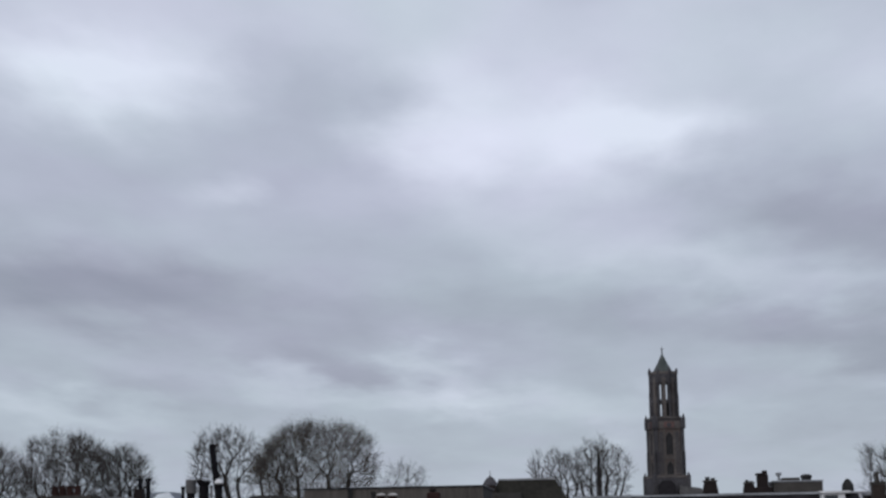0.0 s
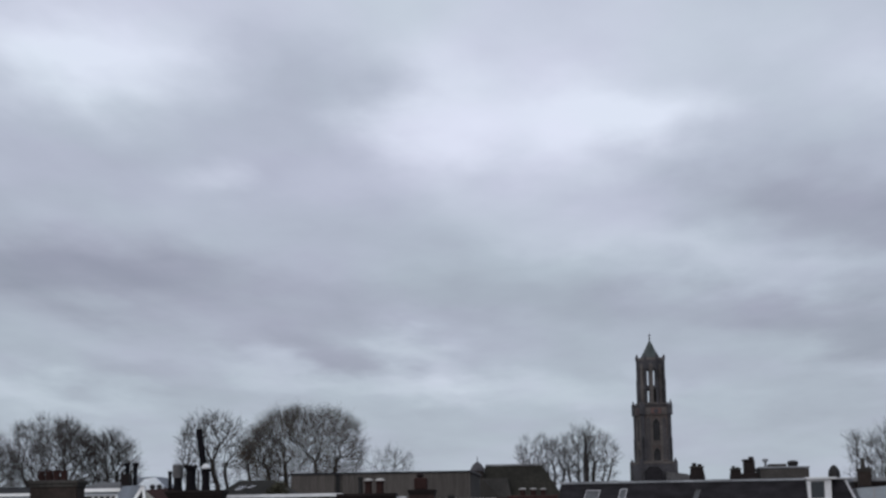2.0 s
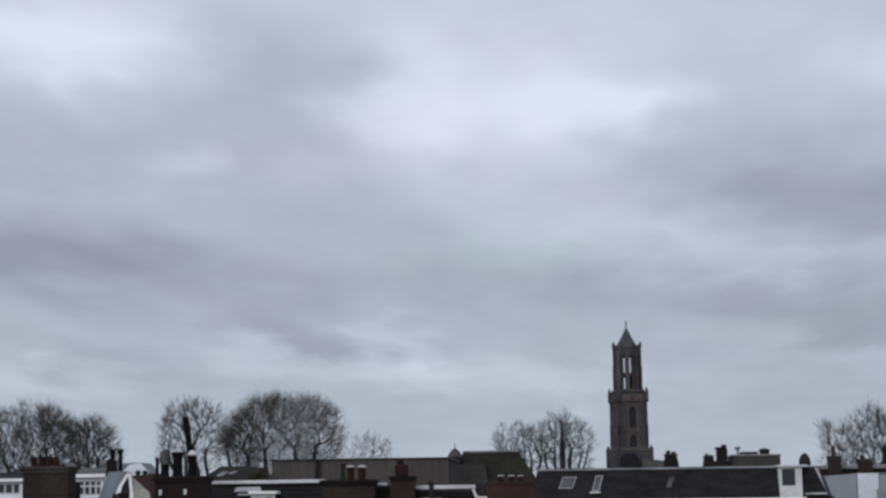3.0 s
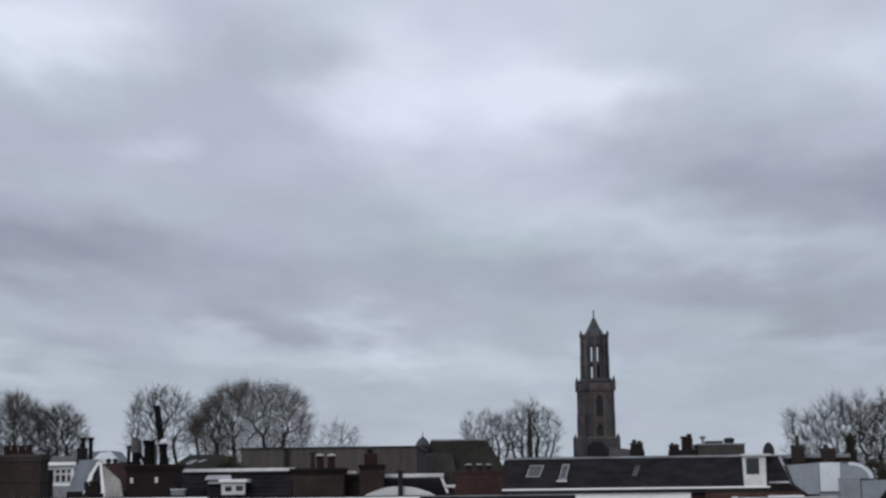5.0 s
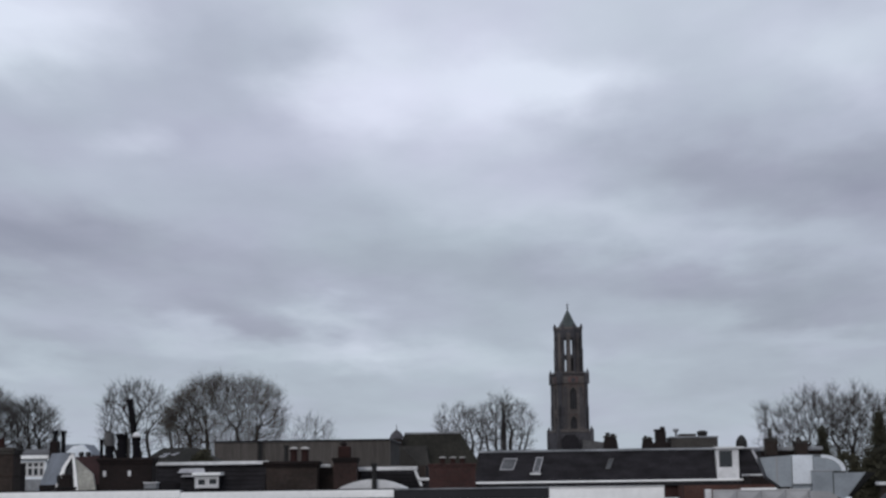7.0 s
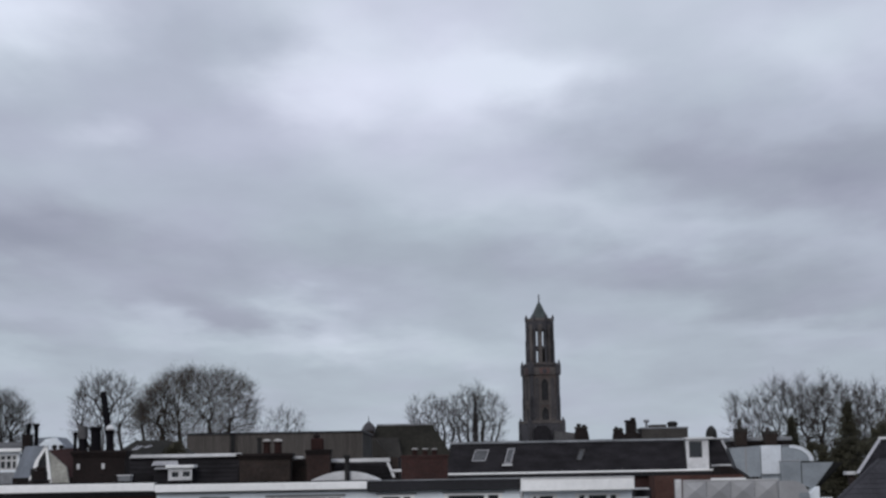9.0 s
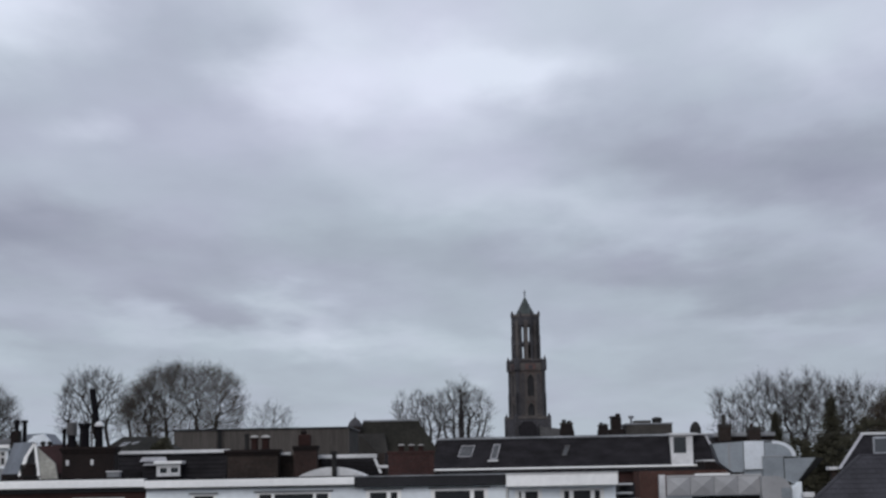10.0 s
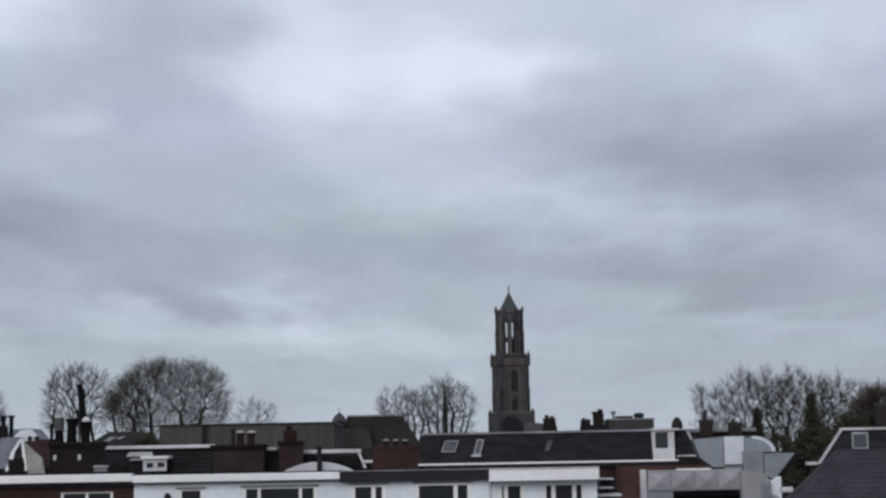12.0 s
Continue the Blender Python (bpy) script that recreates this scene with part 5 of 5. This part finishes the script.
    for r in ((-269.7, -267.0, 36.6, 23.9), (-264.9, -262.2, 36.5, 23.8)):
        a, b, z2, z3 = span(*r, y - 1.2)
        fl = tube(((a + b) / 2, y - .6, z3 - .5), ((a + b) / 2, y - .6, z2), .13, .13, 10)
        add_box(fl, a - .03, b + .03, y - .8, y - .4, z2 - .16, z2, .03)
        part("twin_flue", fl, M_SOOT, st, "dark capped flue pipe")
    part("flue_base", box(span(-265.8, -261.4, 26.5, 23.8, y - 1)[0], span(-265.8, -261.4, 26.5, 23.8, y - 1)[1], y - .95, y - .25, 0, s[2] - .9), M_DBRICK, h)


white_gable_house(92.0)


def left_stack_house(d):
    """Big brown stack standing at the end of the white terrace."""
    x0, x1, z1, z0 = span(-318.2, -292.9, 17.7, 11.1, d)
    t = thing("brown_stack_house", "brown brick house with a big chimney stack", "house", ((x0 + x1) / 2, d, 0))
    part("house_wall", box(x0, x1, d + 1.2, d + 2, 0, z1), M_DBRICK, t)
    r = (-319.3, -292.0, 26.8, 9.8)
    st, zt = stack(t, *r, d, 1.1, M_BBRICK, M_CONC, .1, .15)
    m = span(*r, d)
    part("stack_foot", box(m[0] + .02, m[1] - .02, d + .02, d + 1.08, 0, m[3] + .01), M_BBRICK, t)
    a, b, z2, z3 = span(-317.2, -299.3, 32.5, 26.9, d)
    n = 4
    for k in range(n):
        xa, xb = a + (b - a) * k / n, a + (b - a) * (k + 1) / n
        bm = lathe(((xa + xb) / 2, d + .5, zt), [((xb - xa) * .46, -.02), ((xb - xa) * .5, .06), ((xb - xa) * .46, .14), ((xb - xa) * .44, z2 - zt - .08), ((xb - xa) * .5, z2 - zt - .06), ((xb - xa) * .5, z2 - zt)], 12)
        part("chimney_pot", bm, M_TERRA, st, "squat dark red pot")
    # white-windowed house farther back
    y = d + 45
    x0, x1, z1, z0 = span(-357.1, -321.2, 18.1, 10.6, y)
    h = thing("white_window_house", "white house front with a wide band of small panes", "house", ((x0 + x1) / 2, y, 0))
    w = span(-355.7, -322.2, 17.1, 10.6, y)
    part("front_wall", wall_with_holes(x0, x1, y, y + .25, 0, z1, [(w[0], w[1], w[3], w[2])]), M_RENDERW, h)
    window(h, w[0], w[1], w[3], w[2], y + .05, 7, .12, M_TRIM)
    # unlit room, made as a near-black block
    part("room_back", box(x0, x1, y + 1.5, y + 6, 0, z1 - .1), M_DARKTRIM_SHADE, h)
    part("eave_board", box(x0 - .2, x1 + .2, y - .3, y + .3, z1 + .002, z1 + .2, .02), M_WHITE, h)
    part("slate_roof", hull([(x0, y - .2, z1 + .2), (x1, y - .2, z1 + .2), (x0, y + 6, z1 + .2), (x1, y + 6, z1 + .2), (x0, y + 3, z1 + .7), (x1, y + 3, z1 + .7)]), M_BITUMEN, h)


left_stack_house(68.0)


# ---------------------------------------------------------------- near white terrace
def terrace():
    d = 60.0
    grp = "white terrace"
    wh = 1.5
    # brick end house under the long white fascia
    x0, x1, z1, z0 = span(-380.1, -190.9, -1.1, -6.2, d)
    zf = span(-302.1, -186.9, -1.9, -6.2, d)
    a = thing("terrace_house", "dark red brick terrace house under a white fascia", "house", ((x0 + x1) / 2, d, 0), grp)
    w = span(-235.7, -203.7, -10.4, -14.2, d)
    w2 = span(-324.0, -292.0, -11.2, -13.1, d)
    ztop = span(-227.6, -224.2, 0.2, -4.7, d)[2]
    zbot = span(-227.6, -224.2, 0.2, -4.7, d)[3]
    shell(a, x0, x1 - .003, d, d + 9, zbot, M_BRICK, M_BITUMEN, [(w[0], w[1], w[2] - wh, w[2]), (w2[0], w2[1], w2[2] - wh, w2[2])])
    window(a, w[0], w[1], w[2] - wh, w[2], d + .08, 2, .1, M_WHITE, sill=True)
    window(a, w2[0], w2[1], w2[2] - wh, w2[2], d + .08, 2, .1, M_WHITE, sill=True)
    part("fascia", box(x0, x1 - .003, d - .35, d + .25, zbot + .003, ztop, .02), M_WHITE, a, "broad white painted fascia")
    # dark strip paints in the shade under the fascia
    part("shadow_board", box(x0, x1 - .003, d - .12, d - .004, zbot - .16, zbot - .003, .01), M_DARKTRIM_SHADE, a)
    part("roof_kerb", box(x0, x1 - .003, d - .30, d + .3, ztop + .003, ztop + .05, .01), M_BITUMEN, a)
    # white house, same fascia
    x2 = span(-65.2, -64.0, -2.4, -9.1, d)[0]
    zt2, zb2 = span(-126.0, -122.6, -1.0, -5.6, d)[2:]
    b = thing("terrace_house", "white rendered terrace house with wide white windows", "house", ((x1 + x2) / 2, d, 0), grp)
    ws = [(span(-163.7, -148.6, -9.8, -15.4, d), 1), (span(-124.5, -79.7, -9.5, -16.4, d), (.22, .56, .22))]
    shell(b, x1 + .003, x2 - .003, d, d + 9, zb2, M_RENDERW, M_BITUMEN, [(q[0], q[1], q[2] - wh, q[2]) for q, c in ws])
    for q, c in ws:
        window(b, q[0], q[1], q[2] - wh, q[2], d + .03, c, .11, M_WHITE, sill=True)
        # grey strip draws the shade line at the top of the window recess
        part("window_head", box(q[0] - .08, q[1] + .08, d - .07, d - .003, q[2] + .004, q[2] + .07, .01), M_GREYTRIM, b)
    part("fascia", box(x1 + .003, x2 - .003, d - .35, d + .25, zb2 + .003, zt2, .02), M_WHITE, b, "broad white painted fascia")
    # thin grey strip stands in for the fascia's shade on the wall
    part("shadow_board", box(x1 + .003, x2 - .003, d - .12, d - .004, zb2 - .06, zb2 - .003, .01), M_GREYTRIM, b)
    part("roof_kerb", box(x1 + .003, x2 - .003, d - .30, d + .3, zt2 + .003, zt2 + .05, .01), M_BITUMEN, b)
    lm = span(-172.3, -168.3, -12.0, -15.1, d)
    part("wall_lamp", lathe(((lm[0] + lm[1]) / 2, d - .1, lm[2] - .3), [(.05, 0), (.1, .05), (.12, .2), (.06, .3)], 10), M_STEEL, b)
    # white house with a dark fascia
    x3 = span(25.1, 25.9, -2.1, -8.2, d)[0]
    zt3, zb3 = span(-31.1, -7.4, -1.3, -7.2, d)[2:]
    c = thing("terrace_house", "white terrace house with a dark grey fascia", "house", ((x2 + x3) / 2, d, 0), grp)
    ws = [(span(-58.7, -37.4, -9.2, -17.5, d), (.64, .36)), (span(-19.8, 14.6, -9.0, -18.3, d), (.72, .28))]
    shell(c, x2 + .003, x3 - .003, d, d + 9, zb3, M_RENDERW, M_BITUMEN, [(q[0], q[1], q[2] - wh, q[2]) for q, k in ws])
    for q, k in ws:
        window(c, q[0], q[1], q[2] - wh, q[2], d + .03, k, .15, M_WHITE, sill=True)
        # shade at the window's head, put in as a grey strip
        part("window_head", box(q[0] - .08, q[1] + .08, d - .07, d - .003, q[2] + .004, q[2] + .06, .01), M_GREYTRIM, c)
    part("fascia", box(x2 + .003, x3 - .003, d - .30, d + .25, zb3 + .003, zt3, .02), M_DARKTRIM_SHADE, c, "dark grey painted fascia")
    part("fascia_edge", box(x2 + .003, x3 - .003, d - .34, d + .2, zt3 + .003, zt3 + .045, .01), M_GREYTRIM, c)
    q = span(-56.3, -45.5, -12.7, -17.4, d)
    cur = bmesh.new()
    n = 14
    low, top = [], []
    for k in range(n + 1):
        x = q[0] + (q[1] - q[0]) * k / n
        y = d + .22 + .03 * math.sin(k * 2.1)
        low.append(cur.verts.new((x, y, q[2] - 1.3)))
        top.append(cur.verts.new((x, y, q[2])))
    for k in range(n):
        cur.faces.new((low[k], low[k + 1], top[k + 1], top[k]))
    part("curtain", cur, M_GREYTRIM, c, "pale grey drawn curtain")
    # white dormer house with a proud fascia
    x4 = span(91.9, 92.6, -3.4, -9.4, d)[0]
    zt4, zb4 = span(46.8, 67.1, -1.4, -8.6, d)[2:]
    e = thing("terrace_house", "white terrace house with a proud fascia and casements", "house", ((x3 + x4) / 2, d, 0), grp)
    ws = [(span(30.7, 46.9, -10.2, -19.1, d), (.3, .7)), (span(57.6, 84.1, -10.2, -19.7, d), (.26, .48, .26))]
    shell(e, x3 + .1, x4 - .05, d, d + 9, zb4, M_RENDERW, M_BITUMEN, [(q[0], q[1], q[2] - wh, q[2]) for q, k in ws])
    for q, k in ws:
        window(e, q[0], q[1], q[2] - wh, q[2], d + .03, k, .15, M_WHITE, sill=True)
    part("fascia", box(x3 + .02, x4, d - .55, d + .25, zb4 + .003, zt4, .02), M_WHITE, e, "proud white fascia")
    part("fascia_edge", box(x3 + .01, x4 + .01, d - .58, d + .2, zt4 + .003, zt4 + .045, .01), M_TRIM, e)
    part("downpipe", tube((x3 + .05, d - .06, 0), (x3 + .05, d - .06, zb4), .05, .05, 10), M_TRIM, e)
    # open dark balcony bay with pale shelves beside it
    v0, v1, vz1, vz0 = span(92.8, 104.5, -7.8, -20.3, d + 1)
    g = thing("balcony_bay", "dark open stair bay with pale landings", "balcony", ((v0 + v1) / 2, d + 1, 0), grp)
    # the bay's shade is put into the near-black colour of this sheet
    part("bay_back", box(v0, v1, d + 2.2, d + 2.4, 0, vz1), M_DARKTRIM_SHADE, g)
    part("bay_post", box(v0, v0 + .08, d + 1, d + 2.196, 0, vz1), M_STEEL, g)
    for r in ((92.6, 101.2, -7.8, -8.8), (92.4, 101.0, -13.1, -14.1), (91.6, 105.8, -17.2, -18.9)):
        q = span(*r, d + 1)
        part("landing", box(q[0], q[1], d + .9, d + 2.19, q[3], q[2], .01), M_TRIM, g)


terrace()


# ---------------------------------------------------------------- ducts and right-hand roofs
def duct_unit(d):
    """Galvanised air ducts on a low flat roof: plenum, bright panel, rectangular elbow, drop and cowl."""
    x0, x1, z1, z0 = span(117.5, 177.4, -4.3, -15.7, d)
    t = thing("plant_building", "low flat-roofed building with a pale metal parapet", "building", ((x0 + x1) / 2, d, 0))
    r = span(136.0, 177.0, -16.3, -21.7, d)
    part("front_wall", wall_with_holes(x0, x1, d + .1, d + .35, 0, z0, [(r[0], r[1], r[2] - 1.6, r[2])]), M_GALV, t)
    part("recess_back", box(r[0] - .3, r[1] + .3, d + 1.4, d + 1.6, 0, z0 - .05), M_CONC, t)
    part("roof_slab", box(x0 + 1.2, x1 + 1.2, d + .36, d + 5, z0 - .3, z1 - .2), M_BITUMEN, t)
    part("back_wall", box(x0 + 1.2, x1 + 1.2, d + 4.7, d + 5, 0, z0 - .31), M_RENDERW, t)
    n = 4
    for k in range(n):
        a, b = x0 + .28 + (x1 - x0 - .28) * k / n, x0 + .28 + (x1 - x0 - .28) * (k + 1) / n
        mx, mz = (a + b) / 2, (z0 + z1) / 2
        bm = hull([(a + .01, d, z0), (b - .01, d, z0), (b - .01, d, z1), (a + .01, d, z1), (mx, d - .08, mz), (a + .01, d + .09, z0), (b - .01, d + .09, z1), (a + .01, d + .09, z1), (b - .01, d + .09, z0)])
        part("parapet_panel", bm, M_GALVP, t, "cross-creased sheet metal panel")
    q = span(116.5, 121.2, -3.2, -20.9, d)
    part("corner_post", box(q[0], q[1] - .1, d - .12, d + .34, 0, q[2], .02), M_TRIM, t)
    part("coping", box(q[1], x1, d - .05, d + .2, z1 + .003, z1 + .05, .01), M_TRIM, t)
    # the ducts rest on the roof slab
    u = thing("air_duct", "galvanised rectangular air duct with a curved elbow", "air duct", ((x0 + x1) / 2 + 1, d + 2, z1 - .2))
    y0 = d + 1.6
    a, b, zt, zb = span(148.8, 167.1, 15.8, -2.4, y0)
    L = at(160.7, -2.4, y0)
    part("plenum_box", prism([(a, zt - .1), (b, zt), (b, zb), (L.x, zb), (a + .35, zb + .5)], y0, y0 + 1.2), M_GALV, u)
    for x in (1,):
        s = span(158.1, 159.1, 14.2, -3.4, y0)
        part("seam", box(s[0], s[1], y0 - .02, y0 - .002, zb + .2, zt - .06), M_GALVP, u)
    a, b, zt, zb = span(167.5, 179.4, 15.8, -1.0, y0)
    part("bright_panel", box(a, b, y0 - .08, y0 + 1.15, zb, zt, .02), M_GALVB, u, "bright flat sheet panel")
    part("plenum_foot", box(a, b, y0 + .1, y0 + 1.1, z1 - .2, zb - .003), M_GALV, u)
    # elbow: quarter turn from level run to drop
    a, b, zt, zb = span(179.8, 198.4, 15.8, 6.3, y0)
    n = 12
    w = b - a
    hh = zt - zb
    outer = [(a + w * .25 + w * .75 * math.sin(math.pi / 2 * k / n), zb + hh * math.cos(math.pi / 2 * k / n)) for k in range(n + 1)]
    part("elbow_cheek", prism([(a, zt)] + outer + [(a, zb)], y0 - .02, y0 + .04), M_GALV, u)
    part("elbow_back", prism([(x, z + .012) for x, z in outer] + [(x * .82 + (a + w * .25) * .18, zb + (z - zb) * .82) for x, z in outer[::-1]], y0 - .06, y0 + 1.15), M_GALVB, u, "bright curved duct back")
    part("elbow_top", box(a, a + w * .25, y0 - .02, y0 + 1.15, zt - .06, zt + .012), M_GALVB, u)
    a, b, zt, zb = span(178.7, 190.9, 6.4, -11.3, y0 - .3)
    part("drop_duct", box(a, b, y0 - .3, y0 + .9, z1 - .2, zt, .02), M_GALV, u)
    part("flange", box(a - .025, b + .025, y0 - .32, y0 + .92, zt + .002, zt + .04), M_GALVP, u)
    # dark sloping side hood
    a, b, zt, zb = span(191.3, 210.1, 5.4, -10.3, y0 - .3)
    part("hood_side", prism([(a, zt), (b, zt), (b - .05, zt - .06), (a + (b - a) * .32, zb), (a, zb + .25)], y0 - .32, y0 - .22), M_GALV, u)
    p0, p1 = Vector((b, y0, zt)), Vector((a + (b - a) * .32, y0, zb))
    part("hood_rim", hull([(b, y0 - .36, zt + .02), (b + .5, y0 - .2, zt - .02), (b, y0 + 1, zt + .02), (p1.x, y0 - .36, zb), (p1.x + .12, y0 - .2, zb - .12), (p1.x, y0 + 1, zb), (b + .5, y0 + 1, zt - .02)]), M_STEEL, u)
    part("hood_stand", box(p1.x - .15, p1.x + .15, y0 - .2, y0 + .6, z1 - .2, zb + .2), M_STEEL, u)
    # big rounded cowl in front
    a, b, zt, zb = span(177.0, 194.8, -5.0, -22.2, d - .4)
    n = 10
    rr = (b - a) * .55
    prof = [(a, zt)] + [(b - rr + rr * math.sin(math.pi / 2 * k / n), zt - rr + rr * math.cos(math.pi / 2 * k / n)) for k in range(n + 1)] + [(b, zb - 1.2), (a, zb - 1.2)]
    c = thing("duct_cowl", "rounded pale sheet metal duct end", "air duct", ((a + b) / 2, d - .4, 0))
    part("cowl_body", prism(prof, d - .6, d + .09), M_GALVP, c)
    i0, i1, iz1, iz0 = span(188.9, 195.0, -12.1, -22.3, d - .6)
    part("cowl_panel", box(i0, i1 - .02, d - .63, d - .604, iz0 - 1, iz1, .005), M_GALV, c)
    part("cowl_leg", box(a + .1, b - .1, d - .5, d, 0, zb - 1.2), M_STEEL, c)
    g = span(196.0, 201.8, -9.9, -28.5, d)
    s = thing("white_side_wall", "narrow white rendered wall with a small metal vent", "wall", ((g[0] + g[1]) / 2, d + .5, 0))
    part("wall_body", prism([(g[0], 0), (g[1], 0), (g[1], g[2] + .1), (g[1] - .18, g[2]), (g[0], g[2] - .25)], d + .3, d + 2), M_RENDERW, s)
    v = at(197.2, -20.2, d)
    part("vent", lathe((v.x, d + .15, v.z - .15), [(.1, 0), (.16, .05), (.16, .2), (.08, .28)], 10), M_GALVB, s)


duct_unit(85.0)


def verge_house(d):
    """Dark roof with white verges, a roof window and a brick chimney."""
    x0, x1, z1, z0 = span(223.7, 329.9, 19.2, -1.4, d)
    xt = span(243.3, 246.3, 17.4, -1.5, d)[0]
    t = thing("white_verge_house", "dark slated house with white verge boards", "house", ((x0 + x1) / 2, d, 0))
    zc = z0 - .15
    xc = x0 - .06
    dep = 3.5
    part("house_wall", hull([(x, y, z) for z in (0, zc - .003) for x, y in ((x0 + .1, d + .1), (x1, d + .1), (x1, d + 8), ((x0 + .1) * (d + 8) / d + .1, d + 8))]), M_BBRICK, t)
    part("slate_roof", hull([(xc, d, zc), (x1, d, zc), (xc * (d + 8) / d + .05, d + 8, zc), (x1, d + 8, zc), (xt, d + 2.4, z1), (x1, d + 2.4, z1), (xt * (d + 6) / (d + 2.4) + .05, d + 6, z1), (x1, d + 6, z1)]), M_SLATE, t)
    part("ridge_board", box(xt - .08, x1, d + 2.22, d + 2.5, z1 - .06, z1 + .09, .02), M_TRIM, t)
    yl = lambda z: d + 2.4 * (z - zc) / (z1 - zc)
    lo = Vector((x0, yl(z0), z0))
    hi = Vector((xt, d + 2.4, z1))
    part("verge_board", hull([lo + Vector((q, o, 0)) for q in (-.08, .1) for o in (-.14, .05)] + [hi + Vector((q, o, 0)) for q in (-.08, .1) for o in (-.14, .05)]), M_ROOFTRIM, t)
    f = span(218.7, 224.1, -0.2, -2.2, d)
    part("gutter_end", box(f[0], f[1], d + .6, d + 1.6, f[3], f[2], .02), M_TRIM, t)
    part("gutter_bracket", box(f[0] + .2, f[1], d + .8, d + 1.4, f[3] - .6, f[3] - .003), M_BBRICK, t)
    w = span(243.7, 253.5, 17.4, 7.1, d)
    fr = part("roof_window", hull([(a * yl(z) / d, yl(z) + o, z) for a in (w[0], w[1]) for z in (w[2], w[3]) for o in (-.12, .1)]), M_GREYTRIM, t, "grey framed roof window")
    part("pane", hull([(a * yl(z) / d, yl(z) + o, z) for a in (w[0] + .1, w[1] - .1) for z in (w[2] - .12, w[3] + .1) for o in (-.135, .0)]), M_GLASS, fr)
    st, zt = stack(t, 260.9, 287.6, 34.4, 14.1, d + 3, 1.0, M_BBRICK, M_CONC, .06, .14)


verge_house(100.0)


def tiled_roof_house(d):
    """Nearest roof: anthracite tiles in courses, each tile a piece of its own."""
    V, R = at(237.3, 6.2, d + 1.6), at(289.2, 6.1, d + 1.6)
    L = at(208.3, -19.8, d)
    drop = 1.3
    z_e = L.z - drop
    slope_dx = (V.x - L.x) / (V.z - L.z)
    slope_dy = 1.6 / (V.z - L.z)
    xr = R.x + 4
    E0 = Vector((L.x - slope_dx * drop, d - slope_dy * drop, z_e))
    t = thing("tiled_roof_house", "brick house with an anthracite tiled hipped roof", "house", ((E0.x + xr) / 2, d, 0))
    part("house_wall", hull([(x, y, z) for z in (0, z_e - .021) for x, y in ((E0.x + .3, E0.y + .3), (xr, E0.y + .3), (xr, d + 7), ((E0.x + .3) * 1.1 + .15, (E0.y + .3) * 1.1))]), M_BBRICK, t)
    part("roof_deck", hull([E0 + Vector((.1, .1, -.02)), (xr, E0.y + .1, z_e - .02), ((E0.x + .1) * 1.12 + .1, (E0.y + .1) * 1.12, z_e - .02), (xr + 1, d + 7, z_e - .02), V + Vector((0, .1, -.08)), (xr, V.y + .1, V.z - .08), (V.x * 1.06 + .05, V.y * 1.06, V.z - .08), (xr, V.y + 3, V.z - .08)]), M_BITUMEN, t)
    part("ridge_tiles", box(V.x - .05, xr, V.y - .1, V.y + .16, V.z - .05, V.z + .06, .03), M_TILE, t)
    part("hip_tiles", hull([E0 + Vector((q, o, z)) for q in (-.06, .1) for o in (-.05, .1) for z in (0, .08)] + [V + Vector((q, o, z)) for q in (-.06, .1) for o in (-.05, .1) for z in (0, .06)]), M_TILE, t)
    rows = 15
    tw = 0.33
    up = Vector((0, V.y - E0.y, V.z - z_e))
    step = up.length / rows
    ang = math.atan2(up.z, up.y)
    bm = bmesh.new()
    prof = [(0, 0.0), (0.066, 0.006), (0.165, 0.008), (0.264, 0.006), (0.329, 0.0)]
    lo = [bm.verts.new((x, 0, h + .022)) for x, h in prof]
    hi = [bm.verts.new((x, step * 1.06, h + .006)) for x, h in prof]
    un = [bm.verts.new((x, 0, h - .0)) for x, h in prof]
    for k in range(len(prof) - 1):
        bm.faces.new((lo[k], lo[k + 1], hi[k + 1], hi[k]))
        bm.faces.new((un[k], un[k + 1], lo[k + 1], lo[k]))
    bmesh.ops.rotate(bm, verts=bm.verts, cent=(0, 0, 0), matrix=Matrix.Rotation(ang, 3, "X"))
    tile_me = bpy.data.meshes.new("roof_tile")
    bm.to_mesh(tile_me)
    bm.free()
    tile_me.materials.append(M_TILE)
    rng = random.Random(5)
    made = 0
    for r in range(rows - 1, -1, -1):
        f = r / rows
        y, z = E0.y + up.y * f, z_e + up.z * f
        start = E0.x + (V.x - E0.x) * (r + 0.55) / rows
        x = math.ceil((start - (r % 2) * tw / 2) / tw) * tw + (r % 2) * tw / 2
        row = [(start, (x - start) / tw)] if x - start > 0.04 else []
        while x < R.x + 0.3:
            row.append((x, 1.0))
            x += tw
        for x, share in row:
            if made == 300:
                break
            ob = new("roof_tile", tile_me)
            ob.parent = t
            ob.location = Vector((x, y - .02, z + .03 + rng.uniform(-.004, .004))) - ORG[t]
            ob.scale = (share, 1, 1)
            made += 1
    s = span(206.0, 211.5, -15.3, -17.1, d)
    part("gutter_end", box(s[0] - .1, s[1], d + .9, d + 1.5, s[3] - .1, s[2], .02), M_TRIM, t)
    part("gutter_arm", box(s[0], s[1] + .4, d + 1.0, d + 1.4, s[3] - .5, s[3] - .102), M_BBRICK, t)


tiled_roof_house(75.0)
